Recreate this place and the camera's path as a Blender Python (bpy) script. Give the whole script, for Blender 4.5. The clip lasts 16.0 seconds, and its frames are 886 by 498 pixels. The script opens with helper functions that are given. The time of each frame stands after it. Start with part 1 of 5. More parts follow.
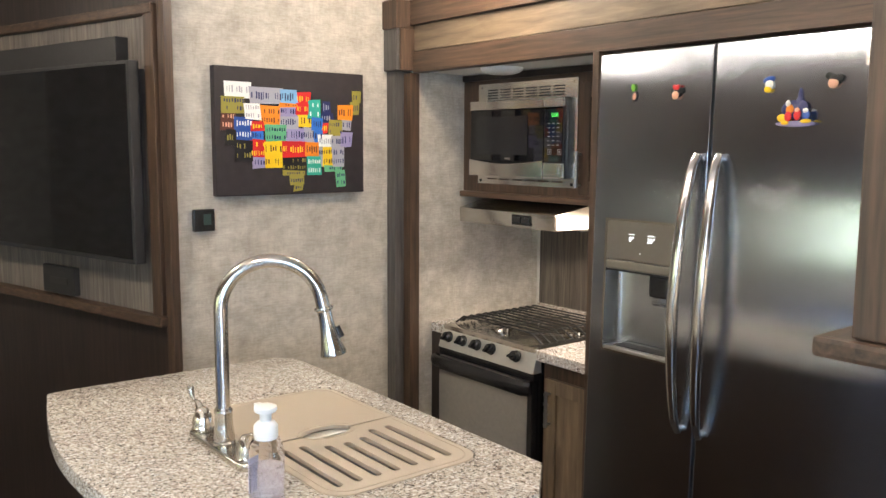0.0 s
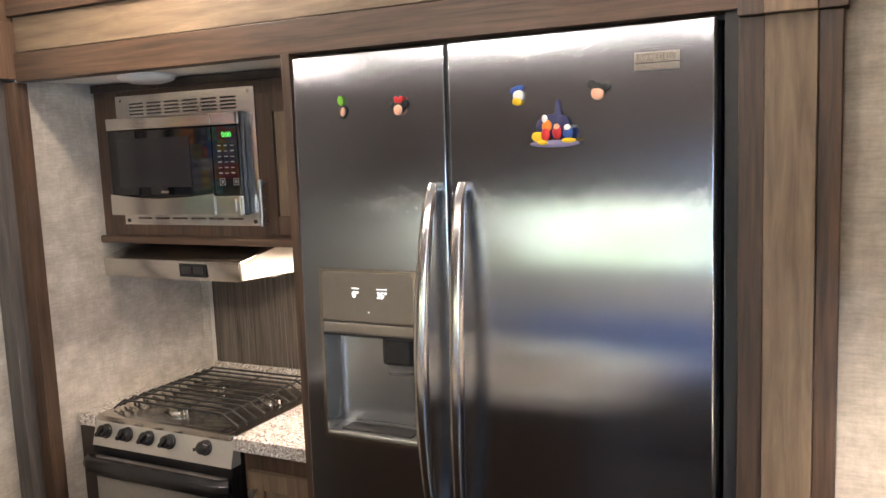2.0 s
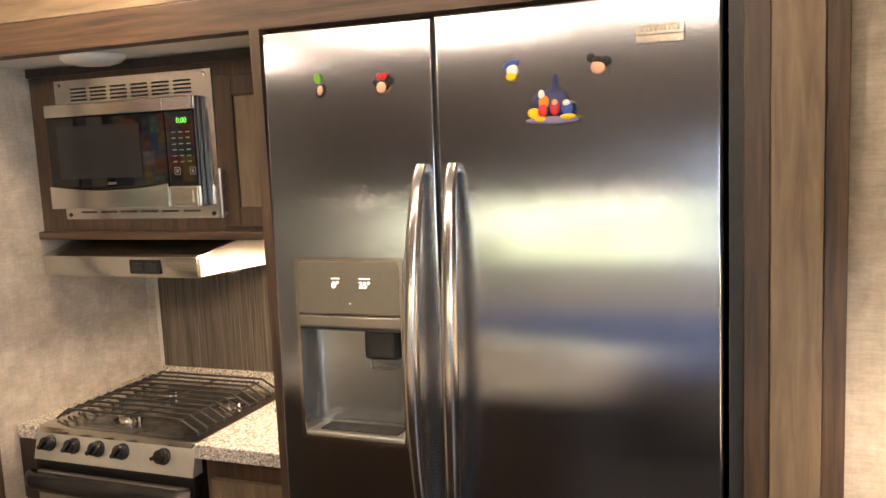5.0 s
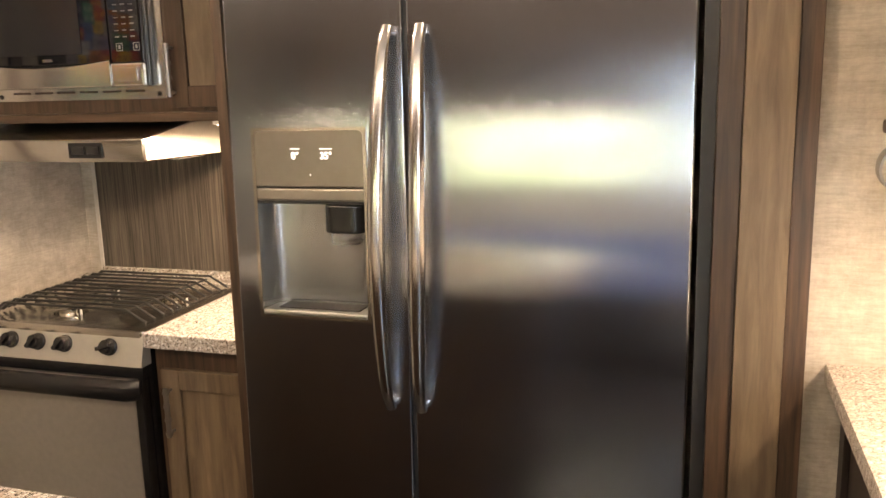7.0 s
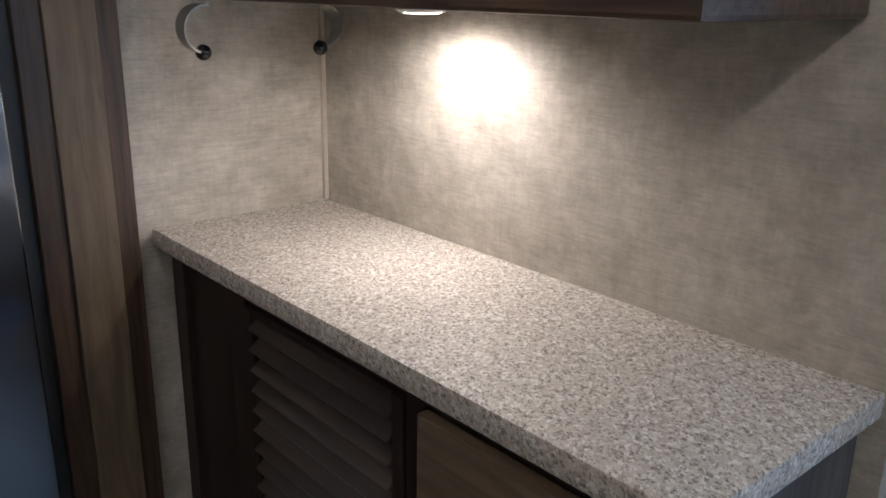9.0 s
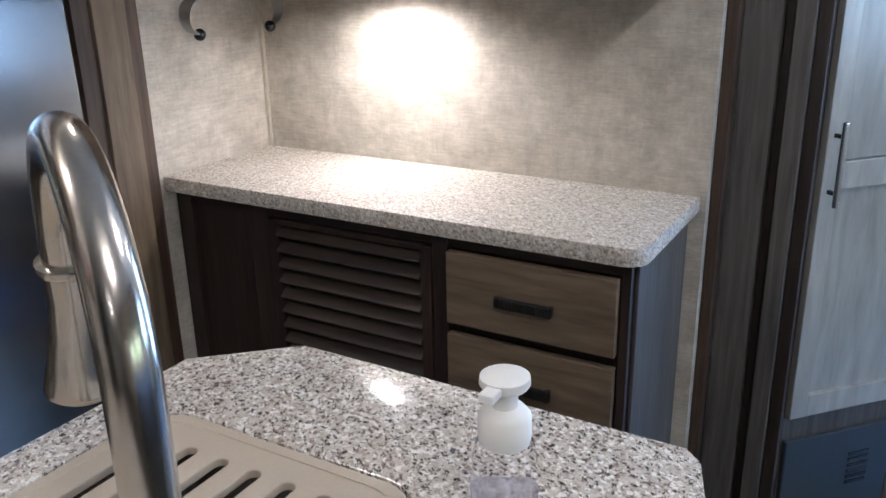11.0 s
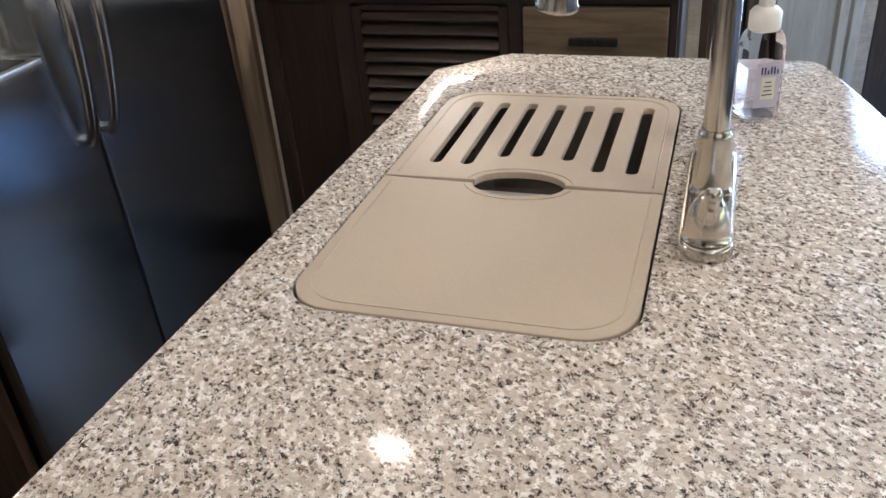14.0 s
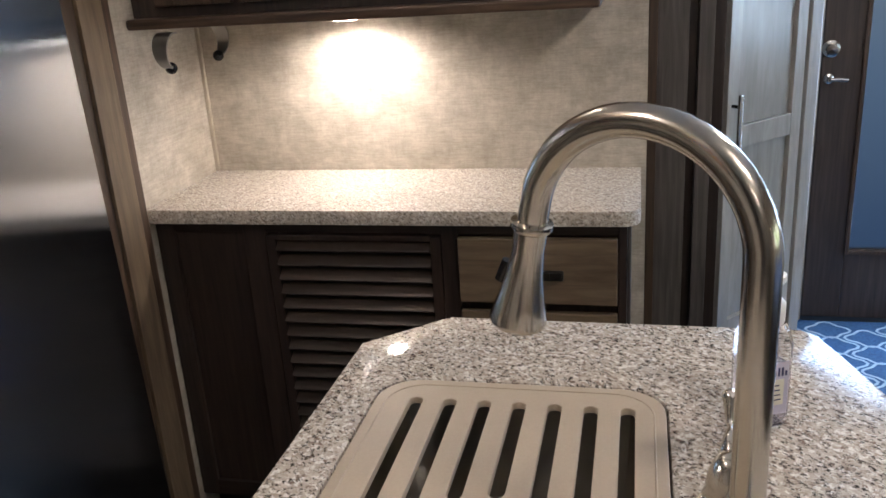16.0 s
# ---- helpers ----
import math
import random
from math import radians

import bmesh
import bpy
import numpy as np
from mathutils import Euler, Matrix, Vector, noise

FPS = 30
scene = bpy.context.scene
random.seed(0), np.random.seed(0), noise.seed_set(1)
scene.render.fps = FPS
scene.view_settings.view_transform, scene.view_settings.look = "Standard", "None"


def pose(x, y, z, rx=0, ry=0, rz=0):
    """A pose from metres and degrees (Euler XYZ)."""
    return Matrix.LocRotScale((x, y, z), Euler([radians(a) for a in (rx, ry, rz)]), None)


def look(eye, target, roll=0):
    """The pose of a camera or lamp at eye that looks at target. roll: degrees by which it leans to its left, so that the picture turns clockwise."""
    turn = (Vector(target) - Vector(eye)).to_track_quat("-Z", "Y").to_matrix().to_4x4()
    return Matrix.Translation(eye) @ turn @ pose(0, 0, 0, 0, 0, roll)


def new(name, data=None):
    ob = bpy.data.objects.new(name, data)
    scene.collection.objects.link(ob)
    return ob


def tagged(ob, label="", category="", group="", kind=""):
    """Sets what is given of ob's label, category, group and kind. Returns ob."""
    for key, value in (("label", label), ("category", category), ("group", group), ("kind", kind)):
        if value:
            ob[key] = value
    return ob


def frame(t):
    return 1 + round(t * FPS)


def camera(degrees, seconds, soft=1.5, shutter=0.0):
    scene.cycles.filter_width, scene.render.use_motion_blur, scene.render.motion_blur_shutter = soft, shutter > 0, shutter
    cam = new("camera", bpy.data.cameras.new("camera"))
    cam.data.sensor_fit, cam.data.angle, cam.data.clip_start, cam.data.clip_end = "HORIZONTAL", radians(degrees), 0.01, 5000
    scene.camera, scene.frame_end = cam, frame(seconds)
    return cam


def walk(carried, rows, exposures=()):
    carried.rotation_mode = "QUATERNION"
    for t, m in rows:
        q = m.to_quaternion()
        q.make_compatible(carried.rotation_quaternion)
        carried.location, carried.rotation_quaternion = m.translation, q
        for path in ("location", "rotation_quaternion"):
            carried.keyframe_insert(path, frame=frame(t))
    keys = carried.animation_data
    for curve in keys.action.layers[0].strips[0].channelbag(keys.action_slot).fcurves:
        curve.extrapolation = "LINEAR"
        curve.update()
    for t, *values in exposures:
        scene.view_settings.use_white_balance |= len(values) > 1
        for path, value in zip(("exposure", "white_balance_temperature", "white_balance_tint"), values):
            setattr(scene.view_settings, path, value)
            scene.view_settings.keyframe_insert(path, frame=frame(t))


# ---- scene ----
import itertools

cam = camera(55.6, 16.0)
PATH = [
    (0, (1.658, -1.882, 1.551), (0.103, -0.649, 1.308), 0.3),
    (0.5, (1.536, -1.851, 1.538), (0.109, -0.487, 1.22), 0.1),
    (1, (1.434, -1.739, 1.539), (0.087, -0.3, 1.204), -1.0),
    (1.5, (1.315, -1.573, 1.579), (0.16, 0.033, 1.285), -1.8),
    (2, (1.149, -1.537, 1.622), (0.246, 0.229, 1.365), -2.3),
    (2.5, (1.023, -1.523, 1.622), (0.265, 0.311, 1.379), -2.1),
    (3, (1.009, -1.509, 1.628), (0.258, 0.326, 1.369), -2.6),
    (5.5, (0.977, -1.518, 1.529), (0.254, 0.329, 1.275), -2.4),
    (6, (0.963, -1.508, 1.472), (0.23, 0.329, 1.177), -1.9),
    (6.5, (0.939, -1.523, 1.462), (0.22, 0.317, 1.152), -1.8),
    (7, (0.916, -1.517, 1.428), (0.336, 0.357, 1.04), -1.5),
    (7.5, (0.9, -1.462, 1.363), (0.767, 0.456, 0.812), -1.4),
    (8, (0.872, -1.399, 1.354), (1.235, 0.47, 0.743), -1.0),
    (8.5, (0.775, -1.404, 1.328), (1.585, 0.327, 0.739), -0.7),
    (9, (0.565, -1.423, 1.353), (1.819, 0.015, 0.755), 0.9),
    (10.2, (0.115, -1.51, 1.395), (1.625, -0.31, 0.725), -0.5),
    (11.3, (-0.298, -1.458, 1.405), (1.349, -0.559, 0.711), -1.0),
    (11.5, (-0.36, -1.43, 1.394), (1.265, -0.527, 0.656), -1.1),
    (12, (-0.491, -1.339, 1.374), (1.087, -0.417, 0.562), -4.5),
    (12.5, (-0.589, -1.279, 1.377), (1.014, -0.463, 0.504), -5.2),
    (13, (-0.73, -1.244, 1.374), (0.915, -0.617, 0.424), -6.3),
    (13.5, (-0.848, -1.21, 1.369), (0.784, -0.65, 0.358), -6.3),
    (14, (-0.892, -1.18, 1.382), (0.737, -0.589, 0.383), -4.8),
    (14.5, (-0.885, -1.189, 1.412), (0.829, -0.597, 0.567), -3.1),
    (15, (-0.859, -1.192, 1.461), (0.95, -0.645, 0.806), -2.2),
    (15.5, (-0.797, -1.173, 1.461), (1.037, -0.676, 0.836), -2.4),
    (16, (-0.586, -1.088, 1.445), (1.249, -0.642, 0.787), -3.8),
]
EXPOSURES = [(0, 0.82, 6700, 10), (1.5, 0.88, 6800, 14), (2.5, 0.80, 7100, 17), (3, 0.86, 7700, 18), (5.3, 0.92, 8700, 20), (6.5, 1.0, 9000, 20), (7.5, 1.05, 8700, 17), (8.0, -0.1, 7300, 13), (8.5, -0.68, 6000, 12),
             (9, -0.60, 5800, 12), (11.3, 0.27, 5500, 11), (12.0, 0.29, 6200, 12), (12.5, 0.22, 6300, 12), (13.5, 0.36, 6200, 13), (14.0, 0.50, 6100, 12), (14.5, 0.54, 6100, 12), (15.0, 0.10, 6400, 14), (16, 0.08, 6300, 14)]
walk(cam, [(t, look(eye, target, roll)) for t, eye, target, roll in PATH], EXPOSURES)

# ---- world and light ----
world = bpy.data.worlds.new("world")
scene.world = world
world.use_nodes = True
wn = world.node_tree
sky = wn.nodes.new("ShaderNodeTexSky")
sky.sky_type, sky.sun_disc = "NISHITA", False
sky.sun_elevation, sky.sun_rotation = radians(45), radians(150)
wn.nodes["Background"].inputs[1].default_value = 0.1
wn.links.new(sky.outputs[0], wn.nodes["Background"].inputs[0])


def lamp(name, kind, m, power, colour, size, **more):
    d = bpy.data.lights.new(name, kind)
    d.energy, d.color = power, colour
    if kind == "AREA":
        d.shape, d.size = "DISK", size
        if "high" in more:
            d.shape, d.size_y = "RECTANGLE", more["high"]
    elif kind == "SPOT":
        d.shadow_soft_size, d.spot_size, d.spot_blend = size, radians(more["cone"]), more.get("blend", 0.5)
    else:
        d.shadow_soft_size = size
    ob = new(name, d)
    ob.matrix_world = m
    return ob


WARM, COOL = (1.0, 0.885, 0.765), (0.46, 0.68, 1.0)


# ---- materials ----
def material(name, rough=0.5, metal=0.0):
    m = bpy.data.materials.new(name)
    m.use_nodes = True
    b = m.node_tree.nodes["Principled BSDF"]
    b.inputs["Roughness"].default_value, b.inputs["Metallic"].default_value = rough, metal
    return m, m.node_tree, b


def ramp(nt, source, stops):
    r = nt.nodes.new("ShaderNodeValToRGB")
    els = r.color_ramp.elements
    while len(els) < len(stops):
        els.new(0.5)
    for e, (at, c) in zip(els, stops):
        e.position, e.color = at, (*c, 1)
    nt.links.new(source, r.inputs[0])
    return r.outputs[0]


def coords(nt, scale=(1, 1, 1), rot=(0, 0, 0)):
    g = nt.nodes.new("ShaderNodeNewGeometry")
    mp = nt.nodes.new("ShaderNodeMapping")
    mp.inputs["Scale"].default_value = scale
    mp.inputs["Rotation"].default_value = [radians(a) for a in rot]
    nt.links.new(g.outputs["Position"], mp.inputs[0])
    return mp.outputs[0]


def noise_at(nt, vec, scale, detail=4, rough=0.55, distort=0.0):
    n = nt.nodes.new("ShaderNodeTexNoise")
    n.inputs["Scale"].default_value, n.inputs["Detail"].default_value = scale, detail
    n.inputs["Roughness"].default_value, n.inputs["Distortion"].default_value = rough, distort
    nt.links.new(vec, n.inputs["Vector"])
    return n.outputs[0]


def mix(nt, a, b, fac, how="MIX"):
    n = nt.nodes.new("ShaderNodeMix")
    n.data_type, n.blend_type = "RGBA", how
    for sock, v in ((n.inputs[0], fac), (n.inputs[6], a), (n.inputs[7], b)):
        if isinstance(v, (int, float)):
            sock.default_value = v
        elif isinstance(v, tuple):
            sock.default_value = (*v, 1)
        else:
            nt.links.new(v, sock)
    return n.outputs[2]


def bump(nt, b, height, strength, dist=0.002):
    n = nt.nodes.new("ShaderNodeBump")
    n.inputs["Strength"].default_value, n.inputs["Distance"].default_value = strength, dist
    nt.links.new(height, n.inputs["Height"])
    nt.links.new(n.outputs[0], b.inputs["Normal"])


def plain(name, colour, rough=0.5, metal=0.0, grain=0.06, size=60, relief=0.05):
    m, nt, b = material(name, rough, metal)
    v = coords(nt)
    n = noise_at(nt, v, size)
    lo, hi = tuple(c * (1 - grain) for c in colour), tuple(min(1, c * (1 + grain)) for c in colour)
    nt.links.new(ramp(nt, n, [(0.3, lo), (0.7, hi)]), b.inputs["Base Color"])
    if relief:
        bump(nt, b, n, relief, 0.001)
    return m


def wood(name, dark, light, along="z", rough=0.45, streak=26):
    """Stained wood with its grain along one axis, streaks and soft blotches."""
    m, nt, b = material(name, rough)
    k = [streak, streak, streak]
    k["xyz".index(along)] = 1.4
    v = coords(nt, tuple(k))
    fine = noise_at(nt, v, 3.2, 8, 0.62, 0.4)
    wide = noise_at(nt, coords(nt, tuple(a * 0.12 for a in k)), 2.6, 4, 0.5, 0.6)
    mid = tuple((a + c) / 2 for a, c in zip(dark, light))
    c1 = ramp(nt, fine, [(0.30, dark), (0.52, mid), (0.72, light)])
    c2 = ramp(nt, wide, [(0.3, (0.62, 0.60, 0.60)), (0.7, (1.18, 1.16, 1.12))])
    col = mix(nt, c1, c2, 0.75, "MULTIPLY")
    info = nt.nodes.new("ShaderNodeObjectInfo")
    tone = ramp(nt, info.outputs["Random"], [(0, (0.86, 0.86, 0.86)), (1, (1.1, 1.1, 1.1))])
    nt.links.new(mix(nt, col, tone, 1.0, "MULTIPLY"), b.inputs["Base Color"])
    bump(nt, b, fine, 0.12, 0.001)
    return m


def wallpaper(name, a, c):
    """Linen-look vinyl wallboard: crossed threads, cloudy blotches."""
    m, nt, b = material(name, 0.62)
    cloud = noise_at(nt, coords(nt, (1, 1, 1.25)), 10.5, 9, 0.74, 0.2)
    warp = noise_at(nt, coords(nt, (30, 30, 5)), 3.5, 5, 0.65)
    weft = noise_at(nt, coords(nt, (6, 6, 60)), 3.5, 5, 0.65)
    col = ramp(nt, cloud, [(0.28, a), (0.5, tuple((x + y) / 2 for x, y in zip(a, c))), (0.68, c)])
    t1 = ramp(nt, warp, [(0.3, (0.84, 0.83, 0.82)), (0.65, (1.06, 1.06, 1.06))])
    t2 = ramp(nt, weft, [(0.3, (0.80, 0.79, 0.77)), (0.6, (1.06, 1.06, 1.06))])
    nt.links.new(mix(nt, mix(nt, col, t1, 0.5, "MULTIPLY"), t2, 0.7, "MULTIPLY"), b.inputs["Base Color"])
    bump(nt, b, weft, 0.1, 0.001)
    return m


def granite(name, rough=0.13, fade=0.0):
    """Speckled solid-surface top: cream ground, grey, brown and dark chips."""
    m, nt, b = material(name, rough)
    def chips(size, seed):
        vr = nt.nodes.new("ShaderNodeTexVoronoi")
        vr.inputs["Scale"].default_value, vr.inputs["Randomness"].default_value = size, 1.0
        g = coords(nt)
        mp = nt.nodes.new("ShaderNodeMapping")
        mp.inputs["Location"].default_value = (seed, seed * 1.7, seed * 0.3)
        wob = noise_at(nt, g, size * 1.6, 2)
        add = nt.nodes.new("ShaderNodeMix")
        add.data_type, add.blend_type = "RGBA", "LINEAR_LIGHT"
        add.inputs[0].default_value = 0.006
        nt.links.new(g, add.inputs[6]), nt.links.new(wob, add.inputs[7])
        nt.links.new(add.outputs[2], mp.inputs[0]), nt.links.new(mp.outputs[0], vr.inputs["Vector"])
        sep = nt.nodes.new("ShaderNodeSeparateColor")
        nt.links.new(vr.outputs["Color"], sep.inputs[0])
        return sep.outputs
    big, small = chips(215, 0.0), chips(320, 3.1)
    base = ramp(nt, big[0], [(0.0, (0.54, 0.485, 0.425)), (0.30, (0.62, 0.575, 0.515)), (0.58, (0.45, 0.39, 0.335)), (0.74, (0.84, 0.82, 0.78)), (0.94, (0.27, 0.21, 0.175))])
    nt.nodes[-1].color_ramp.interpolation = "CONSTANT"
    fine = ramp(nt, small[1], [(0.0, (1, 1, 1)), (0.55, (0.88, 0.87, 0.86)), (0.845, (0.075, 0.07, 0.07))])
    nt.nodes[-1].color_ramp.interpolation = "CONSTANT"
    nt.links.new(mix(nt, mix(nt, base, fine, 0.97, "MULTIPLY"), (0.44, 0.385, 0.325), fade), b.inputs["Base Color"])
    return m


def steel(name, colour=(0.56, 0.55, 0.54), rough=0.3, aniso=0.0, turn=0.0, brush=(1, 1, 1), tangent="Z"):
    """Brushed stainless steel, with fine scratches along one axis."""
    m, nt, b = material(name, rough, 1.0)
    n = noise_at(nt, coords(nt, brush), 9, 6, 0.7)
    nt.links.new(ramp(nt, n, [(0.25, tuple(c * 0.94 for c in colour)), (0.75, tuple(c * 1.05 for c in colour))]), b.inputs["Base Color"])
    r = nt.nodes.new("ShaderNodeMapRange")
    r.inputs["To Min"].default_value, r.inputs["To Max"].default_value = rough * 0.92, rough * 1.08
    nt.links.new(n, r.inputs[0]), nt.links.new(r.outputs[0], b.inputs["Roughness"])
    if aniso:
        b.inputs["Anisotropic"].default_value, b.inputs["Anisotropic Rotation"].default_value = aniso, turn
        tg = nt.nodes.new("ShaderNodeTangent")
        tg.direction_type, tg.axis = "RADIAL", tangent
        nt.links.new(tg.outputs[0], b.inputs["Tangent"])
    return m


def glow(name, colour, power):
    m, nt, b = material(name, 0.4)
    b.inputs["Base Color"].default_value = (*colour, 1)
    b.inputs["Emission Color"].default_value, b.inputs["Emission Strength"].default_value = (*colour, 1), power
    return m


def glass(name, colour=(1, 1, 1), rough=0.0, ior=1.45, through_it=1.0):
    m, nt, b = material(name, rough)
    b.inputs["Base Color"].default_value = (*colour, 1)
    b.inputs["Transmission Weight"].default_value, b.inputs["IOR"].default_value = through_it, ior
    return m


WALL = wallpaper("linen wallboard", (0.33, 0.290, 0.240), (0.60, 0.555, 0.485))
DARK_V, DARK_H, DARK_Y = (wood("walnut trim " + a, (0.030, 0.018, 0.012), (0.115, 0.068, 0.042), a) for a in "zxy")
LIGHT_V, LIGHT_H, LIGHT_Y = (wood("greige maple " + a, (0.108, 0.076, 0.049), (0.25, 0.186, 0.123), a, 0.5, 14) for a in "zxy")
ESPRESSO_V, ESPRESSO_Y = (wood("espresso wood " + a, (0.012, 0.008, 0.007), (0.045, 0.028, 0.022), a) for a in "zy")
STREAK = wood("streaked grey laminate", (0.024, 0.019, 0.016), (0.21, 0.175, 0.14), "z", 0.45, 70)
TOP, TOP_SATIN = granite("speckled solid surface"), granite("satin speckled surface", 0.6, 0.34)
LID = plain("tan composite", (0.46, 0.39, 0.305), 0.42, grain=0.03, size=300)
STEEL = steel("brushed fridge steel", (0.42, 0.45, 0.505), 0.17, 0.93, 0.0, (260, 260, 1.2))
STEEL_H = steel("brushed range steel", (0.60, 0.57, 0.53), 0.21, 0, 0, (1.5, 200, 200))
CHROME = steel("brushed nickel", (0.58, 0.545, 0.49), 0.2, 0, 0, (40, 40, 40))
BLACK = plain("black enamel", (0.012, 0.012, 0.013), 0.25, grain=0.1)
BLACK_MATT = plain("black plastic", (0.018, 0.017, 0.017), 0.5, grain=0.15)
BLACK_GLASS = plain("black glass", (0.006, 0.006, 0.007), 0.05, grain=0.02, relief=0)
IRON = plain("cast grate iron", (0.02, 0.019, 0.018), 0.42, grain=0.2)
CEIL = plain("white ceiling vinyl", (0.74, 0.72, 0.69), 0.6, grain=0.02)
WHITE = plain("white plastic", (0.78, 0.77, 0.75), 0.35, grain=0.02)
FLOOR = wood("vinyl plank", (0.014, 0.011, 0.010), (0.046, 0.036, 0.030), "x", 0.34, 12)


# ---- building helpers ----
ROOT = {}


def thing(name, loc, label, category, group="", kind=""):
    ob = new(name)
    ob.location = loc
    ob.empty_display_size = 0.05
    ROOT[ob.name] = Vector(loc)
    return tagged(ob, label, category, group, kind)


def part(name, bm, mat, parent=None, label="", smooth=0.0):
    """Links a bmesh in world places as one mesh, under a thing or a part."""
    base = ROOT[parent.name] if parent else Vector((0, 0, 0))
    me = bpy.data.meshes.new(name)
    for v in bm.verts:
        v.co -= base
    bm.normal_update()
    bm.to_mesh(me)
    bm.free()
    mats = mat if isinstance(mat, (list, tuple)) else [mat]
    for k in mats:
        me.materials.append(k)
    if smooth:
        me.polygons.foreach_set("use_smooth", [True] * len(me.polygons))
        me.set_sharp_from_angle(angle=radians(smooth))
    ob = new(name, me)
    if parent:
        ob.parent = parent
        ROOT[ob.name] = base
    else:
        ROOT[ob.name] = Vector((0, 0, 0))
    return tagged(ob, label) if label else ob


def setting(name, bm, mat, label, category):
    return tagged(part(name, bm, mat), label, category, kind="structure")


def box(x0, x1, y0, y1, z0, z1, bevel=0.0, seg=2, bm=None):
    out = bm if bm else bmesh.new()
    r = bmesh.ops.create_cube(out, size=1)
    m = Matrix.Translation(((x0 + x1) / 2, (y0 + y1) / 2, (z0 + z1) / 2)) @ Matrix.Diagonal((abs(x1 - x0), abs(y1 - y0), abs(z1 - z0), 1))
    bmesh.ops.transform(out, matrix=m, verts=r["verts"])
    if bevel:
        es = list({e for v in r["verts"] for e in v.link_edges})
        bmesh.ops.bevel(out, geom=es, offset=bevel, segments=seg, affect="EDGES", profile=0.6)
    return out


def prism(points, z0, z1, bevel=0.0, seg=2, bm=None, flip=None):
    """A slab with the outline points (x, y), from z0 to z1; flip maps (u, v, w) to a place."""
    out = bm if bm else bmesh.new()
    low = [out.verts.new((x, y, z0)) for x, y in points]
    high = [out.verts.new((x, y, z1)) for x, y in points]
    out.faces.new(high)
    out.faces.new(low[::-1])
    n = len(points)
    for i in range(n):
        out.faces.new((low[i], low[(i + 1) % n], high[(i + 1) % n], high[i]))
    made = low + high
    bmesh.ops.recalc_face_normals(out, faces=list({f for v in made for f in v.link_faces}))
    if bevel:
        es = [e for e in {e for v in made for e in v.link_edges} if abs(e.verts[0].co.z - e.verts[1].co.z) < 1e-6]
        r = bmesh.ops.bevel(out, geom=es, offset=bevel, segments=seg, affect="EDGES", profile=0.6)
        made = list({v for f in r["faces"] for v in f.verts} | {v for v in made if v.is_valid})
    if flip:
        for v in made:
            v.co = flip(*v.co)
        bmesh.ops.recalc_face_normals(out, faces=list({f for v in made for f in v.link_faces}))
    return out


def rounded(x0, x1, y0, y1, r, n=6):
    pts = []
    for cx, cy, a in ((x1 - r, y1 - r, 0), (x0 + r, y1 - r, 90), (x0 + r, y0 + r, 180), (x1 - r, y0 + r, 270)):
        for i in range(n + 1):
            t = radians(a + 90 * i / n)
            pts.append((cx + r * math.cos(t), cy + r * math.sin(t)))
    return pts


def lathe(profile, origin, axis=(0, 0, 1), n=28, bm=None):
    """A turned body: profile of (radius, height) along axis from origin."""
    out = bm if bm else bmesh.new()
    q = Vector((0, 0, 1)).rotation_difference(Vector(axis).normalized()).to_matrix()
    rings = []
    for r, h in profile:
        rings.append([out.verts.new(Vector(origin) + q @ Vector((r * math.cos(2 * math.pi * i / n), r * math.sin(2 * math.pi * i / n), h))) for i in range(n)])
    fs = []
    for a, b in zip(rings, rings[1:]):
        for i in range(n):
            fs.append(out.faces.new((a[i], a[(i + 1) % n], b[(i + 1) % n], b[i])))
    fs.append(out.faces.new(rings[0][::-1]))
    fs.append(out.faces.new(rings[-1]))
    bmesh.ops.recalc_face_normals(out, faces=fs)
    return out


def tube(points, radii, n=16, bm=None, flat=1.0):
    """A swept round bar through points; radii one number or one a point; flat squeezes it sideways."""
    out = bm if bm else bmesh.new()
    ps = [Vector(p) for p in points]
    if isinstance(radii, (int, float)):
        radii = [radii] * len(ps)
    side = None
    rings = []
    for i, p in enumerate(ps):
        d = (ps[min(i + 1, len(ps) - 1)] - ps[max(i - 1, 0)]).normalized()
        if side is None:
            side = d.orthogonal().normalized() if abs(d.x) > 0.95 else (Vector((1, 0, 0)) - d * d.x).normalized()
        side = (side - d * side.dot(d)).normalized()
        up = d.cross(side)
        rings.append([out.verts.new(p + radii[i] * (side * math.cos(2 * math.pi * k / n) + flat * up * math.sin(2 * math.pi * k / n))) for k in range(n)])
    fs = []
    for a, b in zip(rings, rings[1:]):
        for k in range(n):
            fs.append(out.faces.new((a[k], a[(k + 1) % n], b[(k + 1) % n], b[k])))
    fs.append(out.faces.new(rings[0][::-1]))
    fs.append(out.faces.new(rings[-1]))
    bmesh.ops.recalc_face_normals(out, faces=fs)
    return out


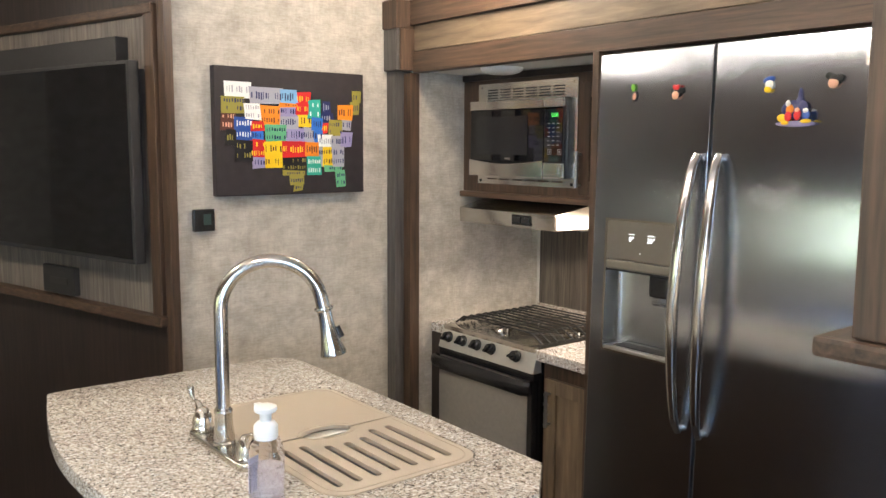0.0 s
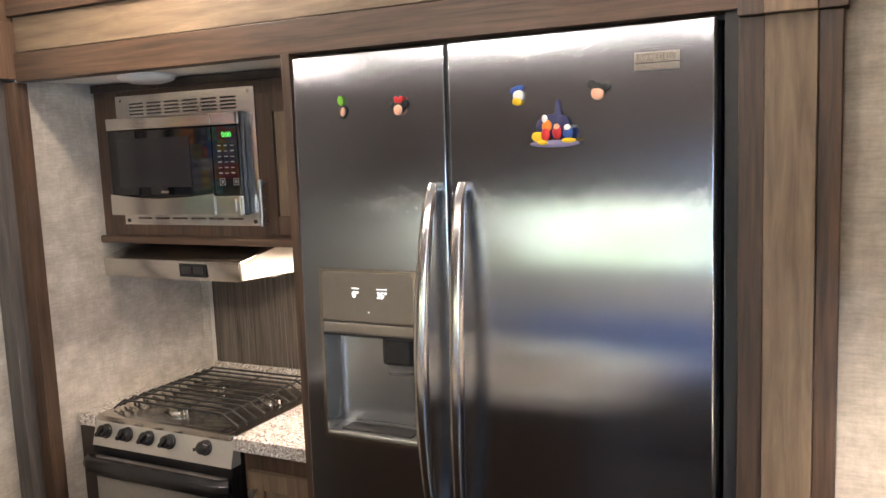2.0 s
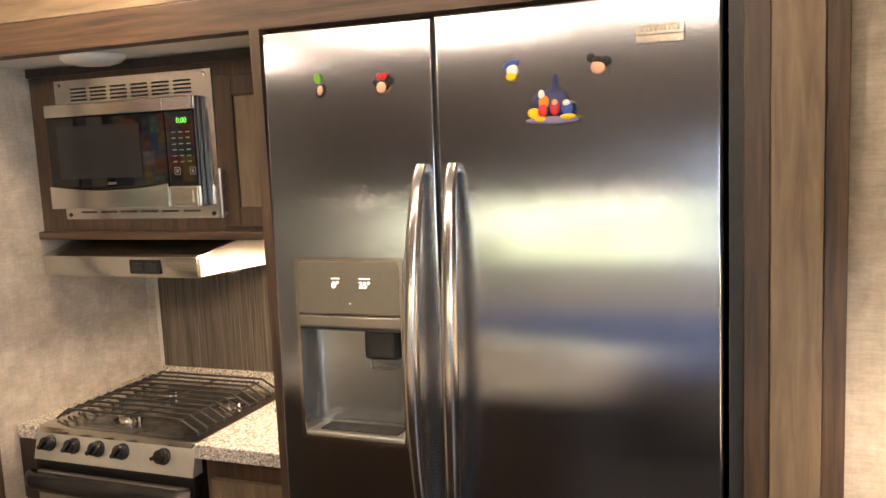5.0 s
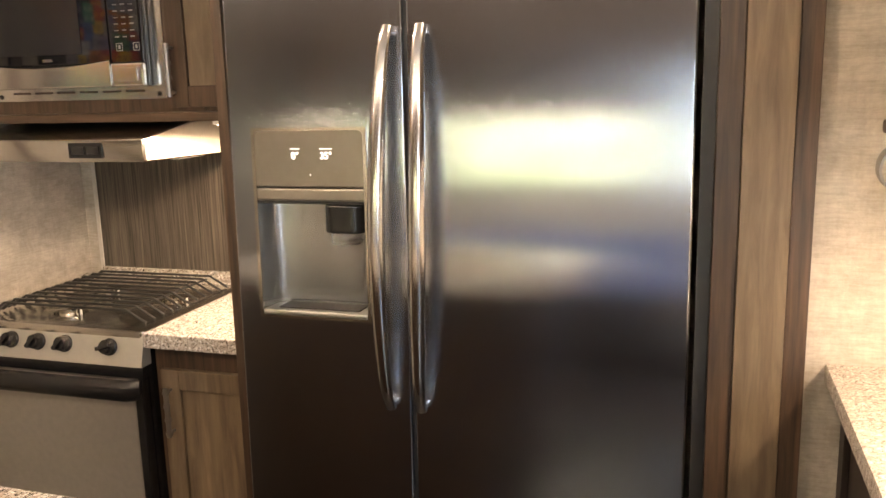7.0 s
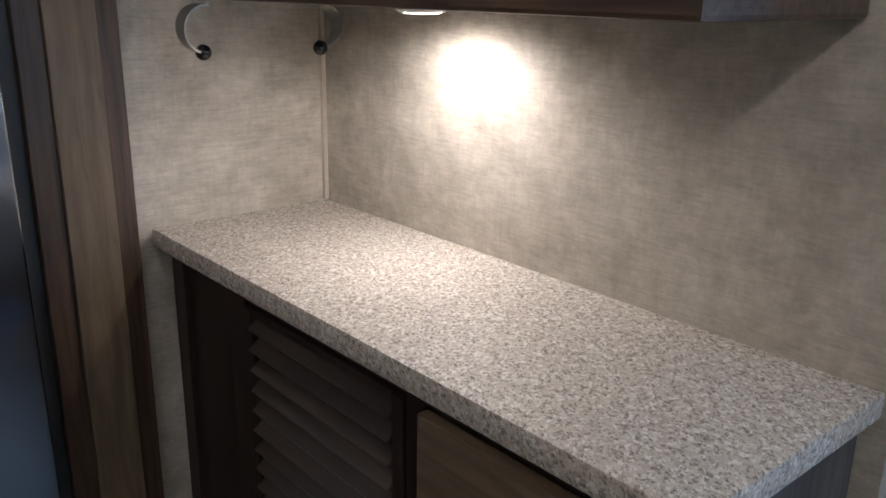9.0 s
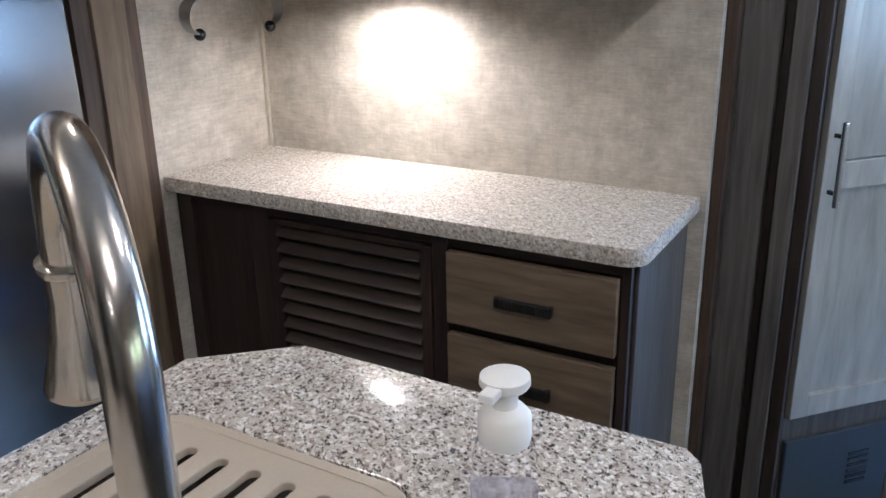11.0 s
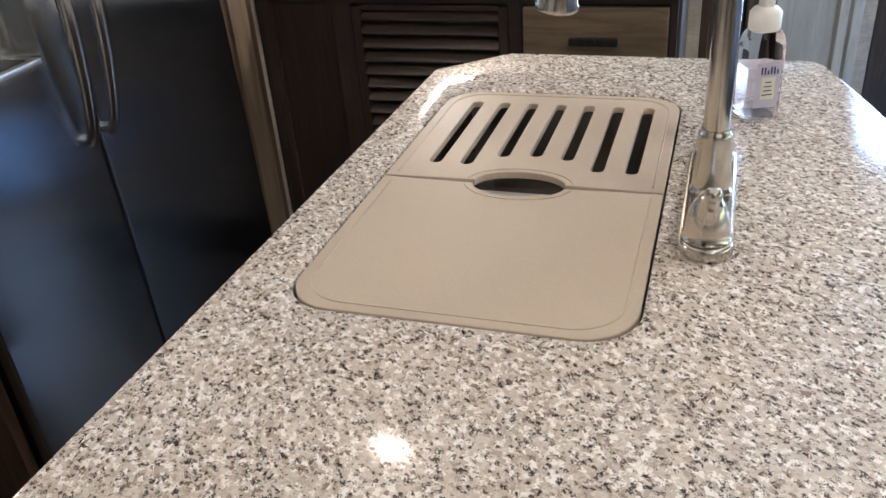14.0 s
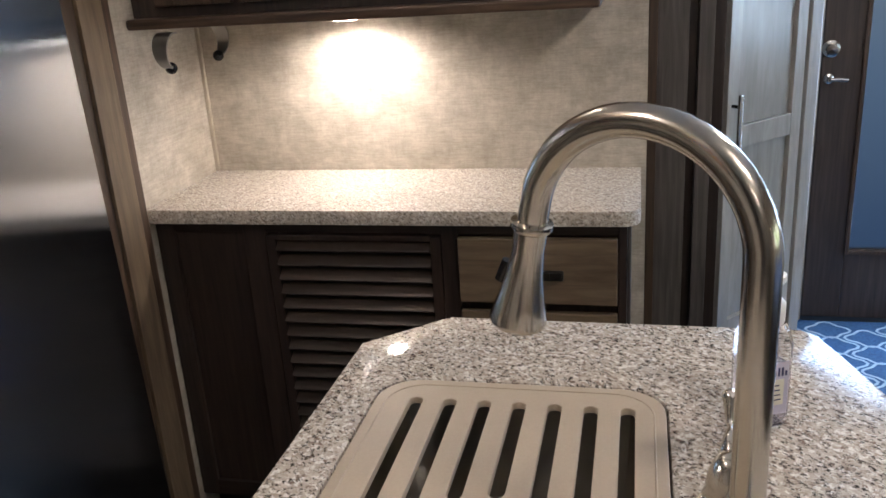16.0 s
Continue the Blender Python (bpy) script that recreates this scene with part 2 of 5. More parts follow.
def panel_door(x, y0, y1, z0, z1, parent, mat, mat_in, rail=0.055, deep=0.02, face=-1, name="door"):
    """A frame-and-panel front in the plane x, facing face along x."""
    f = x + face * deep
    lo, hi = min(x, f), max(x, f)
    bm = box(lo, hi, y0, y0 + rail, z0, z1, 0.003)
    box(lo, hi, y1 - rail, y1, z0, z1, 0.003, bm=bm)
    box(lo, hi, y0 + rail, y1 - rail, z0, z0 + rail, 0.003, bm=bm)
    box(lo, hi, y0 + rail, y1 - rail, z1 - rail, z1, 0.003, bm=bm)
    d = part(name, bm, mat, parent)
    m = (lo + hi) / 2
    part("panel", box(m - 0.004, m + 0.004, y0 + rail - 0.004, y1 - rail + 0.004, z0 + rail - 0.004, z1 - rail + 0.004, 0.002), mat_in, d)
    return d


def holed(outer, holes, z0, z1, bevel=0.0):
    """A slab with holes through it: outlines of (x, y), from z0 to z1."""
    bm = bmesh.new()
    edges = []
    for loop in [outer] + holes:
        vs = [bm.verts.new((x, y, z1)) for x, y in loop]
        edges += [bm.edges.new((vs[k], vs[(k + 1) % len(vs)])) for k in range(len(vs))]
    bmesh.ops.triangle_fill(bm, use_beauty=True, use_dissolve=False, edges=edges)
    bm.normal_update()
    for f in bm.faces:
        if f.normal.z < 0:
            f.normal_flip()
    r = bmesh.ops.extrude_face_region(bm, geom=list(bm.faces))
    down = [v for v in r["geom"] if isinstance(v, bmesh.types.BMVert)]
    for v in down:
        v.co.z = z0
    bmesh.ops.recalc_face_normals(bm, faces=list(bm.faces))
    if bevel:
        top = [e for e in bm.edges if all(abs(v.co.z - z1) < 1e-6 for v in e.verts) and len(e.link_faces) == 2
               and any(abs(f.normal.z) < 0.5 for f in e.link_faces)]
        bmesh.ops.bevel(bm, geom=top, offset=bevel, segments=2, affect="EDGES", profile=0.6)
    return bm


def oval(cx, cy, rx, ry, n=28):
    return [(cx + rx * math.cos(2 * math.pi * k / n), cy + ry * math.sin(2 * math.pi * k / n)) for k in range(n)]


def ring(outer, inner, z0, z1):
    return holed(outer, [inner], z0, z1)


def words(text, size, m, mat, parent, name="numerals", deep=0.0004):
    c = bpy.data.curves.new("words", "FONT")
    c.body, c.size, c.extrude, c.align_x, c.align_y = text, size, deep, "CENTER", "CENTER"
    tmp = bpy.data.objects.new("words", c)
    scene.collection.objects.link(tmp)
    me = bpy.data.meshes.new_from_object(tmp.evaluated_get(bpy.context.evaluated_depsgraph_get()))
    bpy.data.objects.remove(tmp)
    bm = bmesh.new()
    bm.from_mesh(me)
    bmesh.ops.transform(bm, matrix=m, verts=list(bm.verts))
    return part(name, bm, mat, parent)


def turned(m, *bms):
    """Moves bmeshes by m and gives the first back."""
    for b in bms:
        bmesh.ops.transform(b, matrix=m, verts=list(b.verts))
        if m.determinant() < 0:
            bmesh.ops.reverse_faces(b, faces=list(b.faces))
    return bms[0]


# ---- more materials ----
RUG, nt, b = material("blue trellis rug", 0.9)
v = coords(nt, (1, 1, 1))
blue = ramp(nt, noise_at(nt, v, 120, 5), [(0.3, (0.030, 0.085, 0.19)), (0.7, (0.055, 0.145, 0.29))])
nt.links.new(blue, b.inputs["Base Color"])
bump(nt, b, noise_at(nt, v, 500, 2), 0.4, 0.003)
RUG_LINE = plain("pale rug yarn", (0.42, 0.55, 0.66), 0.9, grain=0.15, size=400, relief=0.3)
FROST = glass("frosted door glass", (0.72, 0.80, 0.88), 0.45, 1.2)
PANE = glass("window glass", (1, 1, 1), 0.0, 1.1)
CLEAR = glass("clear soap plastic", (0.96, 0.96, 0.99), 0.04, 1.08)
SOAP = glass("lilac soap", (0.89, 0.88, 0.96), 0.2, 1.06, 0.88)
MILKY = plain("milky pump plastic", (0.80, 0.79, 0.76), 0.35, grain=0.02)
GREEN_LED, WHITE_LED = glow("green display", (0.1, 1.0, 0.15), 0.5), glow("white display", (0.9, 0.95, 1.0), 1.6)
LAMP_ON = glow("lit lamp lens", (1.0, 0.86, 0.68), 60.0)
LAMP_OFF = plain("opal lamp lens", (0.72, 0.71, 0.69), 0.3, grain=0.01)
CANVAS = plain("black canvas", (0.020, 0.014, 0.016), 0.6, grain=0.25, size=30)
PANEL_GREY = wood("grey streaked panel", (0.075, 0.062, 0.052), (0.25, 0.215, 0.18), "z", 0.5, 30)
PANEL_OLIVE = plain("dispenser panel", (0.30, 0.275, 0.24), 0.32, 0.75, grain=0.03)
STEEL_DARK = steel("dispenser steel", (0.70, 0.70, 0.68), 0.34, 0, 0, (80, 80, 2))
KNOB_DARK = plain("gunmetal pull", (0.055, 0.052, 0.05), 0.35, 0.8, grain=0.1)
# white for the blinds mirrored in the wall cabinet's end glass
BLIND = plain("white blind reflection", (0.74, 0.76, 0.78), 0.45, grain=0.03)
SLAT = wood("walnut slat", (0.022, 0.016, 0.013), (0.062, 0.044, 0.034), "y", 0.42)
PILLAR = wood("grey-brown pillar", (0.045, 0.040, 0.038), (0.12, 0.11, 0.105), "z", 0.5)
PANTRY = wood("pale pantry board", (0.27, 0.265, 0.255), (0.41, 0.405, 0.39), "z", 0.24, 9)
DOOR_DARK = wood("dark entry door", (0.030, 0.021, 0.017), (0.075, 0.052, 0.042), "z", 0.5)
LEAF, nt, b = material("daylight and trees", 1.0)
cl = ramp(nt, noise_at(nt, coords(nt), 2.4, 6, 0.6), [(0.34, (0.10, 0.17, 0.06)), (0.47, (0.42, 0.55, 0.28)), (0.56, (0.82, 0.86, 0.78)), (0.7, (0.80, 0.88, 1.0))])
nt.links.new(cl, b.inputs["Emission Color"])
b.inputs["Emission Strength"].default_value = 3.2
b.inputs["Base Color"].default_value = (0, 0, 0, 1)
SKYCARD, nt, b = material("sky over dark ground", 1.0)
b.inputs["Base Color"].default_value = (0, 0, 0, 1)
sep = nt.nodes.new("ShaderNodeSeparateXYZ")
nt.links.new(coords(nt, (0, 0, 0.5)), sep.inputs[0])
nt.links.new(ramp(nt, sep.outputs[2], [(0.05, (0.06, 0.11, 0.20)), (0.45, (0.16, 0.24, 0.34)), (0.8, (0.36, 0.43, 0.47))]), b.inputs["Emission Color"])
b.inputs["Emission Strength"].default_value = 0.6

# blue that stands in for the daylight band reflected by the refrigerator
BLUE = plain("blue daylight band upholstery", (0.11, 0.19, 0.40), 0.6, grain=0.12, size=250, relief=0.2)

# ---- lamps ----
CEILING_POWER, NOOK_POWER = (1.8, 8, 14, 22, 6, 6), 16.0
ENTRY_POWER, SOUTH_POWER = 20.0, 14.0
for k, (x, y) in enumerate(((0.87, -0.24), (-0.42, -0.24), (0.87, -1.95), (-0.42, -1.95), (2.15, -2.3), (-2.0, -2.3))):
    can = thing("ceiling_light", (x, y, 2.25), "round white recessed ceiling light, lit", "ceiling light", "ceiling lights")
    part("trim_ring", lathe([(0.058, 2.249), (0.058, 2.243), (0.045, 2.240), (0.041, 2.247)], (x, y, 0)), WHITE, can)
    part("lens", lathe([(0.040, 2.246), (0.038, 2.2415), (0.0, 2.2405)], (x, y, 0)), LAMP_ON, can)
    lamp("ceiling_lamp", "POINT", pose(x, y, 2.19), CEILING_POWER[k], WARM, 0.045)
lamp("nook_lamp", "SPOT", look((1.408, -0.400, 1.307), (1.412, -0.400, 0)), NOOK_POWER, WARM, 0.025, cone=172, blend=0.6)
lamp("counter_lamp", "SPOT", look((-0.19, 0.31, 1.335), (-0.19, 0.311, 0)), 11.0, WARM, 0.025, cone=176, blend=0.3)
lamp("entry_daylight", "AREA", look((2.62, -2.07, 1.05), (0, -2.0, 0.9)), ENTRY_POWER, COOL, 0.42, high=1.4)
lamp("south_daylight", "AREA", look((1.95, -3.43, 1.3), (1.4, -0.5, 0.8)), SOUTH_POWER, COOL, 0.9, high=0.75)

def upright_frame(x0, x1, z0, z1, w=0.03):
    bm = box(x0, x1, -3.50, -3.44, z0, z0 + w)
    box(x0, x1, -3.50, -3.44, z1 - w, z1, bm=bm)
    box(x0, x0 + w, -3.50, -3.44, z0 + w, z1 - w, bm=bm)
    box(x1 - w, x1, -3.50, -3.44, z0 + w, z1 - w, bm=bm)
    return bm


# ---- shell ----
W = "beige linen-look vinyl wallboard"
setting("floor", box(-4, 3.2, -3.6, 0.9, -0.05, 0), FLOOR, "brown wood-look vinyl plank floor", "floor")
setting("ceiling", box(-4, 3.2, -3.6, 0.9, 2.25, 2.3), CEIL, "plain white vinyl ceiling", "ceiling")
# the south wall, with its window opening
SX0, SX1, SZ0, SZ1 = -0.95, 0.75, 0.95, 1.38
bm = box(-4, SX0, -3.51, -3.45, 0, 2.25)
box(SX1, 1.5, -3.51, -3.45, 0, 2.25, bm=bm)
box(2.4, 3.2, -3.51, -3.45, 0, 2.25, bm=bm)
box(1.5, 2.4, -3.51, -3.45, 0, 0.92, bm=bm)
box(1.5, 2.4, -3.51, -3.45, 1.68, 2.25, bm=bm)
box(SX0, SX1, -3.51, -3.45, 0, SZ0, bm=bm)
box(SX0, SX1, -3.51, -3.45, SZ1, 2.25, bm=bm)
setting("wall_south", bm, WALL, W, "wall")
win = thing("window_1", (SX0, -3.45, SZ0), "wide window onto trees in a black frame", "window", kind="structure")
bm = box(SX0, SX1, -3.50, -3.44, SZ0, SZ0 + 0.03)
box(SX0, SX1, -3.50, -3.44, SZ1 - 0.03, SZ1, bm=bm)
for x in (SX0, (SX0 + SX1) / 2 - 0.015, SX1 - 0.03):
    box(x, x + 0.03, -3.50, -3.44, SZ0 + 0.03, SZ1 - 0.03, bm=bm)
part("window_frame", bm, BLACK_MATT, win)
for a, c in ((SX0 + 0.03, (SX0 + SX1) / 2 - 0.015), ((SX0 + SX1) / 2 + 0.015, SX1 - 0.03)):
    p = part("pane", box(a, c, -3.48, -3.475, SZ0 + 0.03, SZ1 - 0.03), PANE, win)
    p.visible_shadow = False
w2 = thing("window_2", (1.5, -3.45, 0.92), "window onto daylight in a black frame", "window", kind="structure")
part("window_frame", upright_frame(1.5, 2.4, 0.92, 1.68), BLACK_MATT, w2)
part("pane", box(1.53, 2.37, -3.48, -3.475, 0.95, 1.65), PANE, w2).visible_shadow = False
setting("backdrop", box(-3, 3, -5.05, -5.0, -1, 4), LEAF, "trees and bright sky outside the window", "backdrop")
OC = thing("overhead_cabinet", (0.1, -3.3, 1.40), "dark walnut overhead cabinet above the window", "wall cabinet")
part("carcass", box(-2.0, 1.5, -3.449, -3.13, 1.4205, 2.249), ESPRESSO_V, OC)
part("moulding", box(-2.01, 1.51, -3.449, -3.105, 1.398, 1.420, 0.005), DARK_H, OC)
for k in range(5):
    part("door", box(-1.975 + k * 0.695, -1.305 + k * 0.695, -3.129, -3.112, 1.44, 2.22, 0.003), DARK_V, OC)
for x in (-1.30, -0.10, 0.41):
    pk = thing("puck_light", (x, -3.17, 1.398), "small round lit puck light under overhead cabinet", "cabinet light", "puck lights")
    part("housing", lathe([(0.040, 1.3978), (0.040, 1.390), (0.036, 1.386), (0.031, 1.3875)], (x, -3.17, 0)), WHITE, pk, smooth=40)
    part("lens", lathe([(0.030, 1.389), (0.028, 1.377), (0.0, 1.373)], (x, -3.17, 0)), LAMP_ON, pk, smooth=40)
    lamp("puck_lamp", "SPOT", look((x, -3.17, 1.367), (x, -3.171, 0)), 5.0, WARM, 0.025, cone=172, blend=0.5)
# unseen bench, added so that its blue shows as a band on the refrigerator
BN = thing("added_bench", (0.1, -3.2, 0.0), "added unseen bench, blue for the band reflected in the refrigerator", "bench")
part("base", box(-1.0, 1.2, -3.445, -3.0, 0.0, 0.42, 0.006), ESPRESSO_V, BN)
for k in range(3):
    part("cushion", box(-0.995 + k * 0.732, -0.27 + k * 0.732, -3.44, -2.97, 0.4205, 0.54, 0.03, 4), BLUE, BN, "added seat cushion, blue in place of reflected daylight", smooth=60)
    part("back_cushion", box(-0.99 + k * 0.732, -0.275 + k * 0.732, -3.44, -3.30, 0.542, 0.70, 0.03, 4), BLUE, BN, "added back cushion, blue in place of reflected daylight", smooth=60)
setting("wall_west", box(-4.06, -4, -3.6, 0.9, 0, 2.25), WALL, W, "wall")
# the east wall, with the entry door's opening
EX, EY0, EY1, EZ = 2.66, -2.42, -1.722, 1.95
bm = box(EX, EX + 0.06, -3.6, EY0, 0, 2.25)
box(EX, EX + 0.06, EY1, 0.9, 0, 2.25, bm=bm)
box(EX, EX + 0.06, EY0, EY1, EZ, 2.25, bm=bm)
setting("wall_east", bm, WALL, W, "wall")
setting("backdrop_sky", box(3.4, 3.45, -4.5, 0.5, -0.5, 3.5), SKYCARD, "pale daylight outside the entry door", "backdrop")
setting("wall_map", box(-1.2, -1.04, -0.875, 0.06, 0, 2.25), WALL, W, "wall")
setting("wall_niche_side", box(-1.04, -0.95, 0.06, 0.74, 0, 1.83), WALL, W, "wall")
setting("wall_niche_back", box(-0.95, 1.12, 0.68, 0.74, 0, 2.25), WALL, W, "wall")
setting("niche_soffit", box(-0.95, 0.94, 0.08, 0.68, 1.83, 1.86), CEIL, "white soffit over the cooker recess", "ceiling")
setting("wall_hutch_side", box(1.1055, 1.6, 0.064, 0.13, 0, 2.25), WALL, W, "wall")
setting("wall_hutch_back", box(1.528, 1.60, -1.112, 0.064, 0, 2.25), WALL, W, "wall")
setting("corner_bead", box(1.518, 1.528, 0.054, 0.064, 0.915, 1.326, 0.002), plain("beige corner bead", (0.50, 0.45, 0.37), 0.5), "narrow beige corner strip", "trim")
setting("wall_pantry_side", box(1.94, 2.66, -1.57, -1.5, 0, 2.25), PILLAR, "grey-brown wooden pantry side", "wall")

# ---- slide-out trim ----
def board(name, b6, mat, label, bev=0.002):
    return setting(name, box(*b6, bev), mat, label, "trim")

board("trim", (-1.04, -0.985, -0.022, 0.06, 0, 1.832), PILLAR, "tall grey-brown wooden corner post")
board("trim", (-0.985, -0.942, 0.018, 0.062, 0, 1.824), DARK_V, "tall walnut edge strip beside the cooker recess")
board("trim", (-1.04, -0.955, -0.036, 0.06, 1.833, 1.985), PILLAR, "grey-brown wooden capital block")
board("trim", (-1.04, -0.948, -0.042, 0.06, 1.986, 2.09), DARK_V, "walnut capital block")
board("trim", (-0.954, -0.942, -0.024, 0.04, 1.833, 1.985), DARK_V, "walnut edge strip of the capital")
board("trim", (-0.942, 0.9395, 0.028, 0.08, 1.826, 1.902), DARK_H, "long walnut fascia board")
board("trim", (-0.942, 0.9395, 0.036, 0.08, 1.905, 1.998), LIGHT_H, "long pale maple fascia board")
board("trim", (-0.947, 1.125, 0.020, 0.08, 2.0, 2.09), DARK_H, "long walnut top fascia board")
setting("wall_over_fascia", box(-1.04, 1.6, 0.05, 0.08, 2.09, 2.25), WALL, W, "wall")
board("trim", (0.940, 0.983, 0.030, 0.10, 0, 1.812), DARK_V, "tall walnut strip beside the refrigerator")
board("trim", (0.9835, 1.067, 0.022, 0.10, 0, 1.812), LIGHT_V, "tall pale maple post board")
board("trim", (1.0675, 1.105, 0.030, 0.10, 0, 1.812), DARK_V, "tall walnut edge strip by the counter nook")
board("trim", (0.940, 0.983, 0.012, 0.10, 1.8125, 2.0), DARK_V, "walnut capital piece")
board("trim", (0.9835, 1.067, 0.004, 0.10, 1.8125, 2.0), LIGHT_V, "pale maple capital piece")
board("trim", (1.0675, 1.112, 0.012, 0.10, 1.8125, 2.0), DARK_V, "walnut capital piece")
setting("recess_liner", box(0.915, 0.9395, 0.045, 0.68, 0, 1.83), BLACK_MATT, "black side of the refrigerator recess", "wall")
setting("recess_liner", box(-0.03, 0.9145, 0.10, 0.68, 1.818, 1.829), BLACK_MATT, "black top of the refrigerator recess", "wall")
board("trim", (-0.032, -0.008, 0.012, 0.66, 0, 1.826), DARK_V, "tall walnut panel beside the refrigerator")
# between the nook and the pantry
board("trim", (1.555, 1.60, -1.135, -1.1125, 0, 2.25), DARK_V, "dark walnut corner strip")
board("trim", (1.600, 1.66, -1.210, -1.1355, 0, 2.25), PILLAR, "grey-brown wooden pillar board")
board("trim", (1.63, 1.68, -1.233, -1.2105, 0, 2.25), ESPRESSO_V, "dark recess strip of the pillar")
board("trim", (1.60, 1.66, -1.270, -1.2335, 0, 2.25), PILLAR, "narrow grey-brown pillar board")
board("trim", (1.625, 1.70, -1.298, -1.2705, 0, 2.25), ESPRESSO_V, "dark walnut jamb strip")

# ---- refrigerator ----
FR = thing("refrigerator", (0.45, 0.3, 0.0), "brushed stainless side-by-side refrigerator with ice dispenser", "refrigerator")
part("cabinet", box(0.012, 0.895, 0.075, 0.67, 0.03, 1.80, 0.004), BLACK_MATT, FR)
part("kick_grille", box(0.02, 0.885, 0.03, 0.09, 0.02, 0.09, 0.004), BLACK_MATT, FR)


def fridge_door(name, x0, x1, z0, z1, hole=None):
    """A crowned steel door; hole: x0, x1, z0, z1 of an opening through it."""
    nx, nz = 22, 60
    xs = [x0 + (x1 - x0) * k / nx for k in range(nx + 1)]
    zs = [z0 + (z1 - z0) * k / nz for k in range(nz + 1)]
    if hole:
        for a in hole[:2]:
            xs[min(range(1, nx), key=lambda k: abs(xs[k] - a))] = a
        for a in hole[2:]:
            zs[min(range(1, nz), key=lambda k: abs(zs[k] - a))] = a
    bm = bmesh.new()
    def face_y(x, z):
        u = (x - x0) / (x1 - x0) * 2 - 1
        e = min(x - x0, x1 - x, z - z0, z1 - z)
        r = 0.004
        roll = 0.0 if e >= r else r - math.sqrt(max(0, r * r - (r - e) ** 2))
        return -0.004 * (1 - u * u) + roll
    edge = (0.0, 0.0003, 0.0012, 0.0024, 0.004, 0.0046, 0.0065)
    xs = sorted(set(list(xs[1:-1]) + [x0 + e for e in edge] + [x1 - e for e in edge]))
    zs = sorted(set(list(zs[1:-1]) + [z0 + e for e in edge] + [z1 - e for e in edge]))
    g = [[bm.verts.new((x, face_y(x, z), z)) for z in zs] for x in xs]
    inside = lambda x, z: hole and hole[0] - 1e-6 < x < hole[1] + 1e-6 and hole[2] - 1e-6 < z < hole[3] + 1e-6
    for i in range(len(xs) - 1):
        for k in range(len(zs) - 1):
            if inside((xs[i] + xs[i + 1]) / 2, (zs[k] + zs[k + 1]) / 2):
                continue
            bm.faces.new((g[i][k], g[i + 1][k], g[i + 1][k + 1], g[i][k + 1]))
    for v in [v for v in bm.verts if not v.link_faces]:
        bm.verts.remove(v)
    rim = [e for e in bm.edges if len(e.link_faces) == 1]
    r = bmesh.ops.extrude_edge_only(bm, edges=rim)
    for v in r["geom"]:
        if isinstance(v, bmesh.types.BMVert):
            v.co.y = 0.07
    bmesh.ops.recalc_face_normals(bm, faces=list(bm.faces))
    return part(name, bm, STEEL, FR, smooth=40)


DX0, DX1, DZ0, DZ1 = 0.052, 0.298, 0.962, 1.348
LD = fridge_door("freezer_door", 0.0, 0.376, 0.10, 1.813, (DX0, DX1, DZ0, DZ1))
RD = fridge_door("fresh_food_door", 0.384, 0.905, 0.10, 1.815)
part("gasket", box(0.3765, 0.3835, 0.010, 0.072, 0.1, 1.81), BLACK_MATT, FR)
part("hinge_cover", box(0.02, 0.10, 0.03, 0.12, 1.801, 1.822, 0.004), BLACK_MATT, FR)


def fridge_handle(x, door, lean):
    pts, rad = [], []
    for k in range(33):
        u = k / 32
        z = 0.790 + 0.742 * u
        out = math.sin(math.pi * min(1, max(0, u))) ** 0.55
        pts.append((x + 0.015 * (u - 0.5) + lean * 0.008 * math.sin(math.pi * u), -0.012 - 0.050 * out, z))
        rad.append(0.0115 + 0.0055 * math.sin(math.pi * u) ** 0.7)
    bm = tube(pts, rad, 20, flat=0.75)
    for z, dx in ((0.799, -0.007), (1.523, 0.007)):
        lathe([(0.011, 0.0), (0.010, 0.02)], (x + dx, 0.004, z), (0, -1, 0), 16, bm)
    return part("handle", bm, CHROME_H, door, "long bowed polished steel handle", smooth=60)


CHROME_H = steel("polished handle steel", (0.62, 0.61, 0.60), 0.17, 0, 0, (60, 60, 3))
fridge_handle(0.344, LD, -1)
fridge_handle(0.409, RD, 1)
# dispenser
DI = part("dispenser", ring([(DX0 - 0.001, DZ0 - 0.001), (DX1 + 0.001, DZ0 - 0.001), (DX1 + 0.001, DZ1 + 0.001), (DX0 - 0.001, DZ1 + 0.001)],
                            rounded(DX0 + 0.006, DX1 - 0.006, DZ0 + 0.007, DZ1 - 0.005, 0.012, 4), -0.004, 0.02), CHROME, LD, "steel-framed water and ice dispenser")

def upright(ob, y_front):
    """Turns a slab drawn in (x, z) so that it stands upright facing -y at y_front."""
    base = ROOT[ob.name]
    for v in ob.data.vertices:
        w = v.co + base
        v.co = Vector((w.x, y_front + (0.02 - w.z), w.y)) - base
    bm = bmesh.new()
    bm.from_mesh(ob.data)
    bmesh.ops.recalc_face_normals(bm, faces=list(bm.faces))
    bm.to_mesh(ob.data)
    bm.free()
    return ob


upright(DI, -0.007)
PZ = 1.231
part("control_panel", box(DX0 + 0.004, DX1 - 0.004, -0.006, 0.05, PZ, DZ1 - 0.004, 0.003), PANEL_OLIVE, DI, "taupe metallic touch panel")
part("lip", box(DX0 + 0.004, DX1 - 0.004, -0.005, 0.045, PZ - 0.028, PZ - 0.002, 0.004), PANEL_OLIVE, DI)
